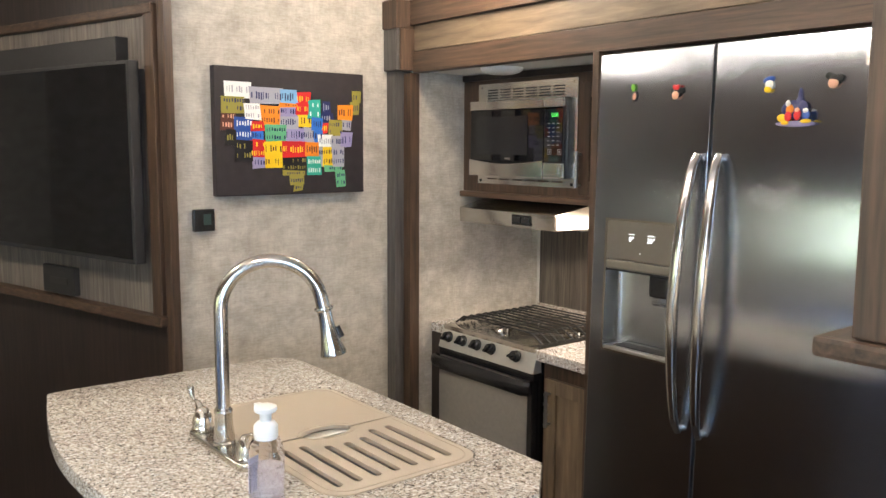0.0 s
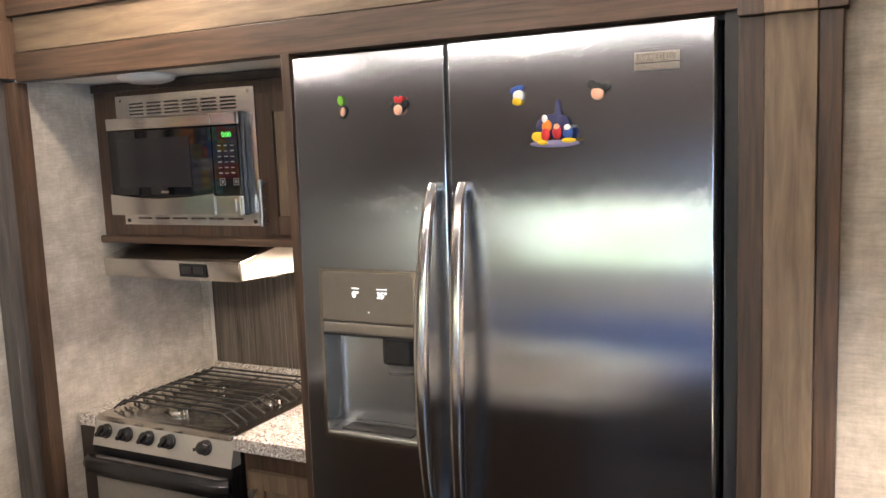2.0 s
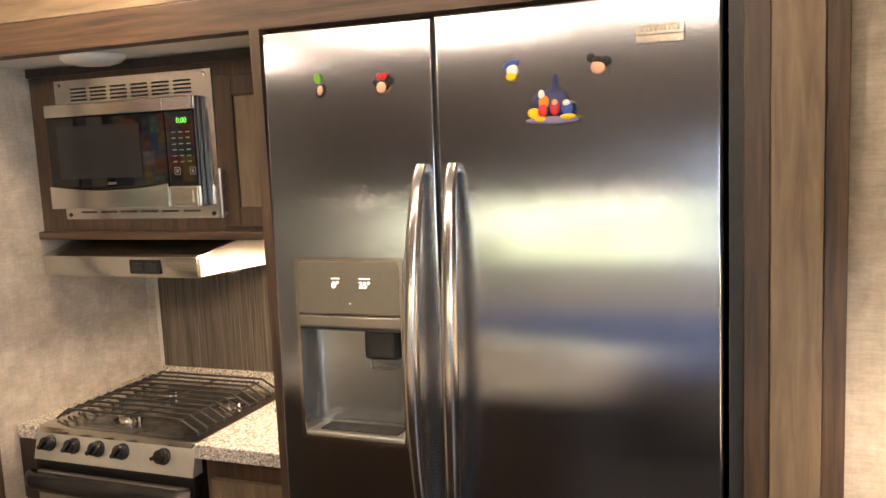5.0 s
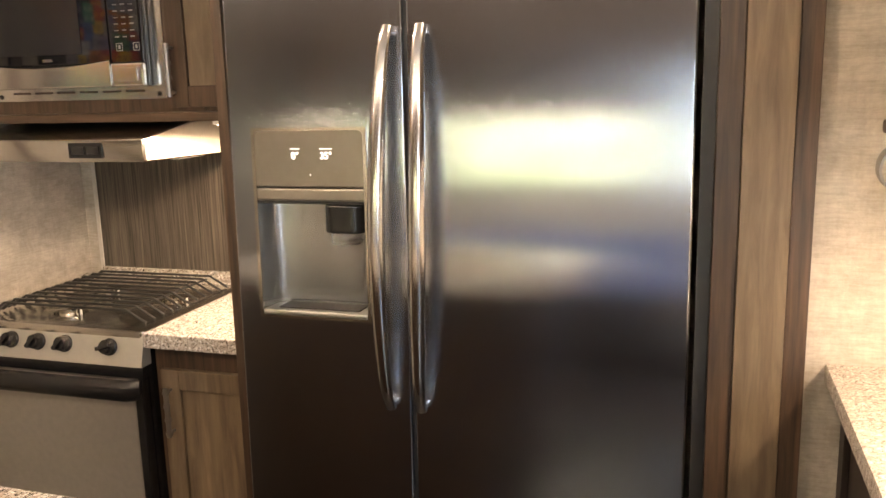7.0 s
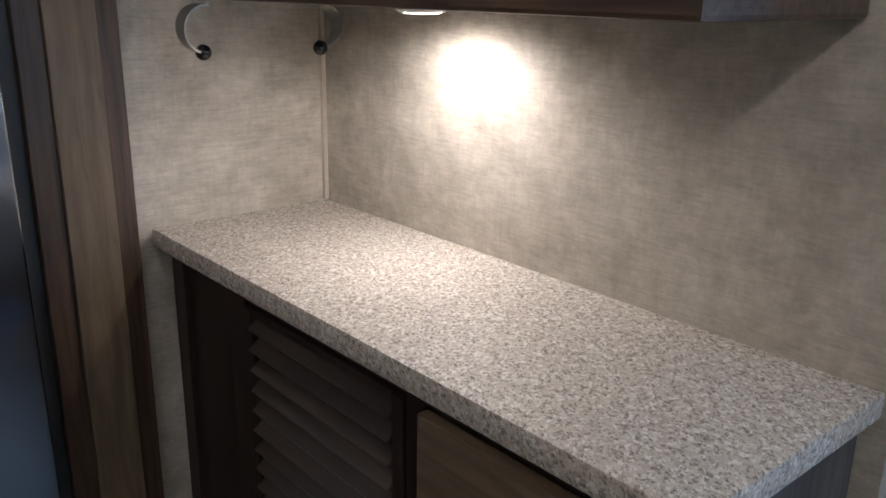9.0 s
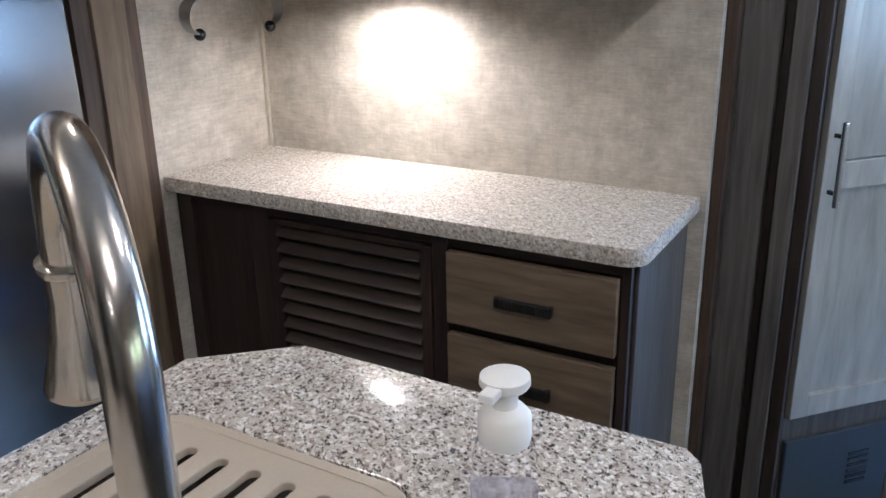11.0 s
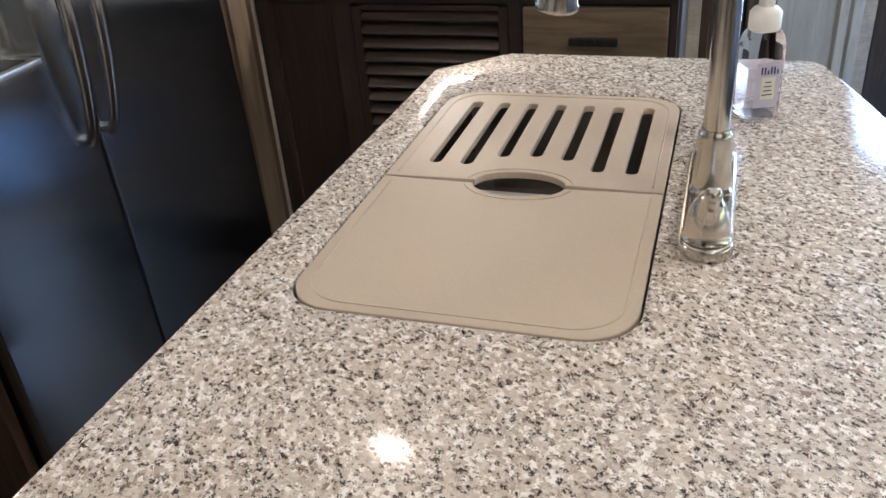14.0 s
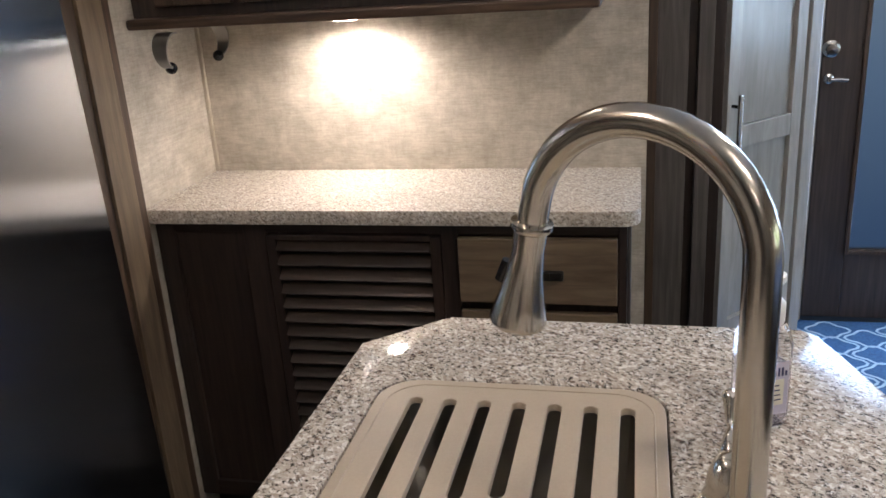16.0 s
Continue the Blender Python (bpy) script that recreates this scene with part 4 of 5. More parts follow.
part("body", box(-0.949, -0.888, 0.131, 0.6, 0.0, 0.819), ESPRESSO_V, LS)

# ---- map picture, thermostat ----
PIC = thing("canvas_picture", (-1.04, -0.44, 1.38), "black canvas with a map made of coloured plates", "picture")
part("canvas", box(-1.04, -1.008, -0.732, -0.150, 1.379, 1.812, 0.003), CANVAS, PIC)
PW, PH, PY, PZ0 = 0.582, 0.433, -0.732, 1.379
rng = random.Random(7)


def plates(v0, v1, u, spec):
    """One row of plates from u onwards: words of width and colour."""
    for word in spec.split():
        w, col = word.split(":")
        w = int(w) / 100
        if col != "gap":
            j = lambda: rng.uniform(-0.007, 0.007)
            g = 0.006
            corners = [(u - g + j(), v0 - g + j()), (u + w + g + j(), v0 - g + j()), (u + w + g + j(), v1 + g + j()), (u - g + j(), v1 + g + j())]
            lift = rng.uniform(0.0, 0.0012)
            bm = prism([(PY + a * PW, PZ0 + c * PH) for a, c in corners], 0.0, 0.0016 + lift, flip=lambda y, z, x: Vector((-1.0078 + x, y, z)))
            p = part("plate", bm, TONES[col], PIC)
            bm = bmesh.new()
            n = max(3, int(w * 68))
            tall = (v1 - v0) * PH * 0.5
            lines = 2 if tall > 0.024 else 1
            tall = tall / lines
            for k, q in itertools.product(range(n), range(lines)):
                if rng.random() < 0.15:
                    continue
                y = PY + (u + w * (k + 0.3) / n) * PW
                z = PZ0 + (v0 + (v1 - v0) * (q + 0.5) / lines) * PH
                box(-1.0078, -1.0056 + lift, y, y + w * PW / n * rng.uniform(0.2, 0.62), z - tall * rng.uniform(0.3, 0.6), z + tall * rng.uniform(0.3, 0.6), bm=bm)
            tagged(part("lettering", bm, TONES[INK.get(col, "navy")], p), kind="stuff")
        u += w


INK = {"navy": "grey", "black": "olive", "brown": "peach", "blue": "white", "red": "yellow", "teal": "white", "cobalt": "navy", "yellow": "brown", "white": "grey", "orange": "brown"}
plates(0.77, 0.88, 0.07, "15:white 1:gap")
plates(0.73, 0.84, 0.22, "20:grey 10:sky")
plates(0.65, 0.77, 0.05, "13:olive")
plates(0.60, 0.72, 0.185, "9:white")
plates(0.56, 0.70, 0.285, "12:orange")
plates(0.63, 0.715, 0.41, "11:lilac")
plates(0.705, 0.73, 0.41, "11:orange")
plates(0.54, 0.63, 0.41, "12:grey")
plates(0.73, 0.82, 0.52, "9:red")
plates(0.655, 0.73, 0.52, "8:red")
plates(0.55, 0.65, 0.53, "10:yellow")
plates(0.62, 0.76, 0.605, "7:teal")
plates(0.52, 0.62, 0.63, "6:cobalt")
plates(0.43, 0.52, 0.645, "5:cobalt")
plates(0.59, 0.66, 0.69, "8:navy")
plates(0.66, 0.76, 0.70, "5:navy")
plates(0.50, 0.585, 0.69, "4:red")
plates(0.52, 0.65, 0.04, "8:brown")
plates(0.44, 0.61, 0.125, "10:blue")
plates(0.40, 0.51, 0.065, "6:black")
plates(0.28, 0.43, 0.125, "9:black")
plates(0.51, 0.58, 0.225, "7:red")
plates(0.44, 0.51, 0.225, "6:cobalt")
plates(0.30, 0.435, 0.215, "9:red")
plates(0.22, 0.30, 0.235, "7:lilac")
plates(0.43, 0.55, 0.315, "13:mint")
plates(0.43, 0.535, 0.445, "13:lilac 8:grey")
plates(0.22, 0.42, 0.305, "11:yellow")
plates(0.31, 0.42, 0.42, "16:red 8:orange")
plates(0.19, 0.305, 0.42, "16:black")
plates(0.155, 0.19, 0.39, "4:gap 14:olive")
plates(0.08, 0.15, 0.47, "9:olive")
plates(0.03, 0.08, 0.50, "5:olive")
plates(0.16, 0.30, 0.59, "9:teal")
plates(0.23, 0.38, 0.65, "5:grey 7:yellow 8:grey")
plates(0.39, 0.475, 0.67, "9:white 9:grey")
plates(0.39, 0.50, 0.835, "7:lilac")
plates(0.485, 0.60, 0.745, "9:olive")
plates(0.53, 0.61, 0.84, "6:grey")
plates(0.62, 0.73, 0.81, "10:orange")
plates(0.66, 0.76, 0.90, "6:olive")
plates(0.76, 0.85, 0.92, "5:olive")
plates(0.185, 0.23, 0.71, "12:mint")
plates(0.06, 0.18, 0.795, "6:mint")

TH = thing("thermostat", (-1.04, -0.77, 1.26), "small square black wall thermostat", "thermostat")
part("casing", box(-1.04, -1.022, -0.808, -0.735, 1.264, 1.338, 0.003), BLACK, TH)
part("display", box(-1.0222, -1.0212, -0.775, -0.748, 1.285, 1.322), plain("dim display", (0.03, 0.05, 0.045), 0.15), TH)

# ---- television wall, turned fifteen degrees ----
TV = Matrix(((-0.966, 0.259, 0, -1.011), (-0.259, -0.966, 0, -0.877), (0, 0, 1, 0), (0, 0, 0, 1)))


def tvbox(u0, u1, n0, n1, z0, z1, bevel=0.0):
    return turned(TV, box(u0, u1, n0, n1, z0, z1, bevel))


setting("wall_tv", tvbox(0.034, 2.9, -0.12, 0.0, 0, 2.25), ESPRESSO_V, "dark wooden media wall", "wall")
setting("trim", tvbox(-0.006, 0.030, -0.01, 0.022, 0, 2.25, 0.003), DARK_V, "dark walnut corner post of the media wall", "trim")
TC = thing("media_panel", (-1.6, -1.03, 0.93), "grey streaked media panel with a dark wooden frame", "wall panel")
part("panel", tvbox(0.087, 2.4, 0.0, 0.012, 0.9895, 1.962), PANEL_GREY, TC)
part("frame_post", tvbox(0.036, 0.087, 0.0, 0.034, 0.9895, 1.99, 0.004), DARK_V, TC)
part("frame_top", tvbox(0.0365, 2.4, 0.0, 0.040, 1.963, 1.995, 0.005), DARK_H, TC)
part("frame_shelf", tvbox(0.024, 2.4, 0.0, 0.050, 0.955, 0.989, 0.006), DARK_H, TC)
SCREEN = thing("television", (-1.7, -1.08, 1.15), "large black flat television on the media wall", "television")
part("wall_mount", tvbox(0.20, 1.6, 0.0125, 0.06, 1.20, 1.90, 0.004), BLACK_MATT, SCREEN)
part("casing", tvbox(0.072, 1.75, 0.061, 0.10, 1.165, 1.815, 0.006), BLACK_MATT, SCREEN)
part("screen", tvbox(0.086, 1.732, 0.1005, 0.102, 1.182, 1.803), BLACK_GLASS, SCREEN, "dark glossy screen, off")
OB = thing("outlet_box", (-1.7, -1.08, 0.97), "black wall socket box below the television", "wall socket")
part("casing", tvbox(0.560, 0.782, 0.0125, 0.034, 0.998, 1.102, 0.004), BLACK_MATT, OB)
part("socket_strip", tvbox(0.61, 0.73, 0.0345, 0.036, 1.035, 1.06), KNOB_DARK, OB)

# ---- counter nook ----
HX, HX1, HY0, HY1, HZ = 1.143, 1.5275, -1.099, 0.0635, 0.914
HC = thing("nook_counter", (1.35, -0.5, 0.88), "cream and grey speckled counter with a rounded corner", "countertop")
rr = 0.042
out = [(HX, HY1), (HX1, HY1), (HX1, HY0)] + [(HX + rr - rr * math.sin(radians(a)), HY0 + rr - rr * math.cos(radians(a))) for a in range(0, 91, 15)]
part("slab", prism(out, HZ - 0.036, HZ, 0.005, 2), TOP_SATIN, HC, smooth=30)
HB = thing("nook_cabinet", (1.36, -0.5, 0.0), "dark espresso cabinet with a louvred door and drawers", "base cabinet")
FX = 1.194
bm = box(FX, 1.527, HY0 + 0.028, HY1 - 0.002, 0.09, HZ - 0.0365)
part("carcass", bm, ESPRESSO_V, HB)
part("toe_kick", box(FX + 0.05, 1.52, HY0 + 0.035, HY1 - 0.004, 0.0, 0.0895), BLACK_MATT, HB)
part("end_panel", box(FX + 0.002, 1.525, HY0 + 0.020, HY0 + 0.0275, 0.0, HZ - 0.037, 0.002), PILLAR, HB, "grey-brown cabinet end")
for y0, y1 in ((HY1 - 0.05, HY1 - 0.003), (-0.226, -0.169), (-0.694, -0.657), (HY0 + 0.028, -1.053)):
    part("stile", box(FX - 0.020, FX - 0.0005, y0, y1, 0.09, HZ - 0.037, 0.002), ESPRESSO_V, HB)
part("top_rail", box(FX - 0.019, FX - 0.0005, HY0 + 0.03, HY1 - 0.004, 0.850, HZ - 0.0375, 0.002), ESPRESSO_Y, HB)
part("bottom_rail", box(FX - 0.019, FX - 0.0005, HY0 + 0.03, HY1 - 0.004, 0.09, 0.135, 0.002), ESPRESSO_Y, HB)
part("side_panel", box(FX - 0.008, FX - 0.001, -0.169, HY1 - 0.05, 0.136, 0.849), ESPRESSO_V, HB)
LV = part("louvred_door", box(FX - 0.022, FX - 0.0215, -0.653, -0.230, 0.14, 0.141), ESPRESSO_V, HB)
bm = box(FX - 0.024, FX - 0.001, -0.655, -0.631, 0.140, 0.842, 0.002)
box(FX - 0.024, FX - 0.001, -0.253, -0.229, 0.140, 0.842, 0.002, bm=bm)
box(FX - 0.024, FX - 0.001, -0.631, -0.253, 0.832, 0.845, 0.002, bm=bm)
part("door_frame", bm, ESPRESSO_V, LV)
# black sheet standing in for the shade between the slats
part("gap_shade", box(FX - 0.0012, FX - 0.0004, -0.631, -0.253, 0.15, 0.832), BLACK_MATT, LV)
slat = None
for k in range(18):
    z = 0.819 - k * 0.0372
    if slat is None:
        bm = box(-0.003, 0.003, -0.189, 0.189, -0.018, 0.018, 0.002)
        turned(pose(FX - 0.0165, -0.442, 0, 0, 52, 0), bm)
        slat = part("slat", bm, SLAT, LV)
        slat.location.z = z
    else:
        o = new("slat", slat.data)
        o.parent = LV
        o.location.z = z
for z0, z1 in ((0.690, 0.845), (0.512, 0.668), (0.334, 0.490), (0.150, 0.312)):
    dr = part("drawer", box(FX - 0.036, FX - 0.0165, -1.051, -0.697, z0, z1, 0.004), LIGHT_Y, HB, "greige maple drawer front")
    zc = (z0 + z1) / 2
    bm = box(FX - 0.062, FX - 0.050, -0.936, -0.816, zc - 0.011, zc + 0.011, 0.004)
    for y in (-0.929, -0.831):
        box(FX - 0.051, FX - 0.0355, y, y + 0.008, zc - 0.005, zc + 0.005, bm=bm)
    for k in range(5):
        box(FX - 0.0635, FX - 0.0615, -0.931 + k * 0.025, -0.927 + k * 0.025, zc - 0.010, zc + 0.010, bm=bm)
    part("handle", bm, KNOB_DARK, dr, "dark gunmetal bar handle")

UC = thing("wall_cabinet", (1.37, -0.48, 1.326), "dark walnut wall cabinet with framed doors and moulding", "wall cabinet")
UX = 1.263
part("carcass", box(UX, 1.527, -0.975, 0.0635, 1.3505, 2.05), ESPRESSO_V, UC)
part("moulding", box(1.206, 1.527, -1.013, 0.063, 1.326, 1.350, 0.006), DARK_Y, UC, "walnut bottom moulding")
part("top_moulding", box(1.202, 1.527, -1.003, 0.063, 2.05, 2.09, 0.006), DARK_Y, UC)
ob = part("front_frame", ring([(-0.985, 1.3505), (0.062, 1.3505), (0.062, 2.049), (-0.985, 2.049)], [(-0.935, 1.44), (0.02, 1.44), (0.02, 2.0), (-0.935, 2.0)], 0, 0.02), ESPRESSO_V, UC)
for v in ob.data.vertices:
    w = v.co + ROOT[ob.name]
    v.co = Vector((UX - w.z, w.x, w.y)) - ROOT[ob.name]
for y0, y1, hy in ((-0.197, -0.007, -0.172), (-0.580, -0.216, -0.548), (-0.930, -0.597, -0.626)):
    d = panel_door(UX - 0.021, y0, y1, 1.375, 2.03, UC, DARK_V, LIGHT_V, 0.05, 0.018)
    ribbed_pull((UX - 0.040, hy, 1.445), 0.12, (0, 0, 1), (-1, 0, 0), d)
# the reflection of blinds on this end, put into white colour and raised ribs
en = part("end_panel", box(UX + 0.01, 1.48, -0.987, -0.9755, 1.385, 2.03), BLIND, UC, "glass end panel, its reflected blinds built as white ribs")
bm = bmesh.new()
for k in range(28):
    box(UX + 0.03, 1.47, -0.991, -0.9875, 1.395 + k * 0.0225, 1.410 + k * 0.0225, 0.0015, 1, bm=bm)
part("reflected_slat", bm, BLIND, en)
part("end_stile", box(UX - 0.02, UX + 0.022, -1.001, -0.9875, 1.351, 2.049, 0.003), DARK_V, UC)
PU = thing("puck_light", (1.408, -0.400, 1.3260), "small round lit puck light under the cabinet", "cabinet light")
part("housing", lathe([(0.040, 1.3258), (0.040, 1.3180), (0.036, 1.3140), (0.031, 1.3155)], (1.408, -0.400, 0)), WHITE, PU, smooth=40)
part("lens", lathe([(0.030, 1.3170), (0.028, 1.3125), (0.0, 1.3110)], (1.408, -0.400, 0)), LAMP_ON, PU, smooth=40)

TH2 = thing("towel_holder", (1.36, -0.02, 1.25), "pair of scrolled steel paper-towel arms under cabinet", "towel holder")
for x0, sgn in ((1.218, 1), (1.477, -1)):
    bm = bmesh.new()
    rows = []
    for k in range(15):
        a = radians(75 + 190 * k / 14)
        px, pz = x0 + sgn * (0.012 + 0.040 * math.cos(a)), 1.276 + 0.040 * math.sin(a)
        wide = 0.021 - 0.012 * (k / 14) ** 2
        nx, nz = sgn * math.cos(a) * 0.002, math.sin(a) * 0.002
        rows.append([bm.verts.new((px + e * nx, -0.022 + f * wide, pz + e * nz)) for e, f in ((1, -1), (1, 1), (-1, 1), (-1, -1))])
    for p, q in zip(rows, rows[1:]):
        for k in range(4):
            bm.faces.new((p[k], p[(k + 1) % 4], q[(k + 1) % 4], q[k]))
    bm.faces.new(rows[0]), bm.faces.new(rows[-1][::-1])
    bmesh.ops.recalc_face_normals(bm, faces=list(bm.faces))
    arm = part("arm", bm, PULL, TH2, "curved steel strap", smooth=60)
    bm = bmesh.new()
    bmesh.ops.create_uvsphere(bm, u_segments=20, v_segments=12, radius=0.014, matrix=Matrix.Translation((x0 + sgn * 0.010, -0.022, 1.236)))
    part("ball", bm, BLACK, arm, "black ball end", smooth=180)

# ---- pantry and entry ----
PM = Matrix(((0.742, -0.67, 0, 1.672), (-0.67, -0.742, 0, -1.295), (0, 0, 1, 0), (0, 0, 0, 1)))


def pbox(u0, u1, n0, n1, z0, z1, bevel=0.0):
    return turned(PM, box(u0, u1, n0, n1, z0, z1, bevel))


setting("wall_pantry", pbox(0.0, 0.42, -0.06, 0.0, 0, 2.25), PILLAR, "grey-brown angled pantry front", "wall")
PD = thing("pantry_door", (1.8, -1.45, 0.37), "tall pale two-panel pantry door, closed", "pantry door")
bm = pbox(0.005, 0.05, 0.0005, 0.02, 0.37, 2.02, 0.002)
for b6 in ((0.29, 0.335), ):
    b2 = pbox(b6[0], b6[1], 0.0005, 0.02, 0.37, 2.02, 0.002)
    me = bpy.data.meshes.new("tmp")
    b2.to_mesh(me)
    b2.free()
    bm.from_mesh(me)
for z0, z1 in ((0.37, 0.425), (0.915, 0.975), (1.96, 2.02)):
    b2 = pbox(0.0505, 0.2895, 0.0005, 0.019, z0, z1, 0.002)
    me = bpy.data.meshes.new("tmp")
    b2.to_mesh(me)
    b2.free()
    bm.from_mesh(me)
part("door_frame", bm, PANTRY, PD)
for z0, z1 in ((0.427, 0.913), (0.977, 1.958)):
    part("panel", pbox(0.052, 0.288, 0.0006, 0.008, z0, z1), PANTRY, PD)
h = part("handle", pbox(0.018, 0.030, 0.040, 0.050, 0.885, 1.065, 0.003), CHROME, PD, "flat steel bar handle")
for z in (0.91, 1.03):
    part("post", pbox(0.020, 0.028, 0.0205, 0.0395, z, z + 0.008), BLACK, h)
setting("trim", pbox(0.345, 0.395, 0.0, 0.026, 0, 2.25, 0.003), PANTRY, "pale edge post of the pantry", "trim")
VP = thing("floor_vent", (1.8, -1.45, 0.05), "dark blue-grey heater panel with a small grille", "heater vent")
part("panel", pbox(0.01, 0.33, 0.0, 0.014, 0.055, 0.305, 0.004), plain("slate panel", (0.030, 0.036, 0.045), 0.4), VP)
for k in range(6):
    part("grille_slat", pbox(0.20, 0.26, 0.0145, 0.018, 0.15 + k * 0.016, 0.158 + k * 0.016), BLACK, VP)

ED = thing("door_1", (EX, EY1, 0.0), "dark wooden entry door with frosted glass, closed", "entry door", kind="structure")
bm = box(EX + 0.005, EX + 0.035, EY1 - 0.140, EY1 - 0.004, 0.02, EZ - 0.004, 0.002)
box(EX + 0.005, EX + 0.035, EY0 + 0.004, EY0 + 0.140, 0.02, EZ - 0.004, 0.002, bm=bm)
box(EX + 0.005, EX + 0.035, EY0 + 0.140, EY1 - 0.140, 0.02, 0.300, 0.002, bm=bm)
box(EX + 0.005, EX + 0.035, EY0 + 0.140, EY1 - 0.140, EZ - 0.13, EZ - 0.004, 0.002, bm=bm)
part("leaf", bm, DOOR_DARK, ED)
bm = box(EX - 0.004, EX + 0.0048, EY1 - 0.153, EY1 - 0.137, 0.280, EZ - 0.11, 0.003)
box(EX - 0.004, EX + 0.0048, EY0 + 0.137, EY0 + 0.153, 0.280, EZ - 0.11, 0.003, bm=bm)
box(EX - 0.004, EX + 0.0048, EY0 + 0.153, EY1 - 0.153, 0.280, 0.297, 0.003, bm=bm)
box(EX - 0.004, EX + 0.0048, EY0 + 0.153, EY1 - 0.153, EZ - 0.127, EZ - 0.11, 0.003, bm=bm)
part("glass_frame", bm, DARK_V, ED)
gl = part("pane", box(EX + 0.014, EX + 0.019, EY0 + 0.140, EY1 - 0.140, 0.300, EZ - 0.13), FROST, ED, "frosted glass pane")
gl.visible_shadow = False
part("deadbolt", lathe([(0.030, 0.0), (0.030, 0.006), (0.020, 0.010), (0.018, 0.028), (0.0, 0.030)], (EX + 0.005, EY1 - 0.030, 1.050), (-1, 0, 0)), CHROME, ED, "round chrome deadbolt", smooth=40)
lv = part("door_handle", lathe([(0.018, 0.0), (0.018, 0.006), (0.009, 0.010), (0.009, 0.034)], (EX + 0.005, EY1 - 0.030, 0.945), (-1, 0, 0)), CHROME, ED, "chrome lever handle", smooth=40)
part("lever", tube([(EX - 0.030, EY1 - 0.030, 0.945), (EX - 0.032, EY1 - 0.060, 0.945), (EX - 0.030, EY1 - 0.088, 0.942)], 0.007, 12), CHROME, lv, smooth=60)

RU = thing("rug", (1.85, -2.2, 0.0), "blue rug with a pale trellis pattern", "rug")
part("field", box(1.50, 2.645, -2.75, -1.62, 0.002, 0.012, 0.003), RUG, RU)
bm = bmesh.new()
for ci in range(-5, 8):
    for cj in range(9):
        cx, cy = 1.68 + ci * 0.135 + (0.0675 if cj % 2 else 0), -2.68 + cj * 0.125
        if not (1.56 < cx < 2.62 and -2.73 < cy < -1.65):
            continue
        pts = []
        for k in range(25):
            a = 2 * math.pi * k / 24
            r = 0.062 + 0.010 * math.cos(4 * a)
            pts.append((min(2.64, cx + r * math.cos(a)), min(-1.625, cy + 1.1 * r * math.sin(a)), 0.0125))
        tube(pts, 0.0055, 6, bm=bm, flat=0.4)
tagged(part("trellis", bm, RUG_LINE, RU), kind="stuff")

# ---- island ----
IZ = 0.91
edge = [(-0.633, -1.372)]
for k in range(1, 20):
    u = k / 20
    edge.append((-0.633 + 1.198 * u, -1.372 + 0.030 * u - 0.104 * math.sin(math.pi * u)))
edge += [(0.567, -1.340)]
outline = [(-0.573, -0.680), (-0.622, -0.732)] + [(-0.640, -1.32)] + edge + [(0.588, -1.32), (0.594, -0.806), (0.490, -0.693)]
LX0, LX1, LY0, LY1, SEAM = -0.258, 0.388, -1.127, -0.762, 0.056
BITE = -0.946
sink_hole = rounded(LX0 - 0.002, LX1 + 0.002, LY0 - 0.002, LY1 + 0.002, 0.055, 8)
IT = thing("island_worktop", (0.0, -1.05, 0.87), "cream, grey and brown speckled island worktop", "worktop")
part("slab", holed(outline, [sink_hole], IZ - 0.036, IZ, 0.006), TOP, IT, smooth=30)
IB = thing("island_cabinet", (0.0, -1.02, 0.0), "dark walnut island cabinet", "base cabinet")
part("carcass", holed([(-0.55, -1.25), (0.49, -1.25), (0.49, -0.735), (-0.55, -0.735)], [rounded(LX0 - 0.006, LX1 + 0.006, LY0 - 0.006, LY1 + 0.012, 0.05, 6)], 0.09, IZ - 0.0365), DARK_V, IB)
part("toe_kick", box(-0.50, 0.44, -1.20, -0.79, 0.0, 0.0895), BLACK_MATT, IB)
for x0, x1 in ((-0.53, -0.19), (-0.18, 0.15), (0.16, 0.48)):
    shaker(x0, x1, 0.12, 0.84, -0.7345, IB, DARK_V, DARK_V, 0.05, "door", -0.018)
SK = thing("sink", (0.07, -0.97, 0.72), "stainless undermount double sink under its covers", "sink")
bm = bmesh.new()
rim = rounded(LX0 + 0.0, LX1 - 0.0, LY0 + 0.0, LY1 - 0.0, 0.055, 6)
a = [bm.verts.new((x, y, IZ - 0.014)) for x, y in rim]
c = [bm.verts.new((0.065 + (x - 0.065) * 0.97, -0.938 + (y + 0.938) * 0.95, 0.74)) for x, y in rim]
for k in range(len(rim)):
    bm.faces.new((a[k], a[(k + 1) % len(rim)], c[(k + 1) % len(rim)], c[k]))
bm.faces.new(c)
bmesh.ops.recalc_face_normals(bm, faces=list(bm.faces))
bmesh.ops.reverse_faces(bm, faces=list(bm.faces))
part("bowl", bm, STEEL_H, SK, "brushed steel bowl")
part("divider", box(0.018, 0.056, LY0 + 0.012, LY1 - 0.012, 0.742, IZ - 0.0115, 0.006), STEEL_DARK, SK, "rounded steel divider between the bowls")
for x in (-0.09, 0.23):
    part("drain", lathe([(0.042, 0.742), (0.040, 0.746), (0.030, 0.744)], (x, -0.938, 0)), CHROME, SK)


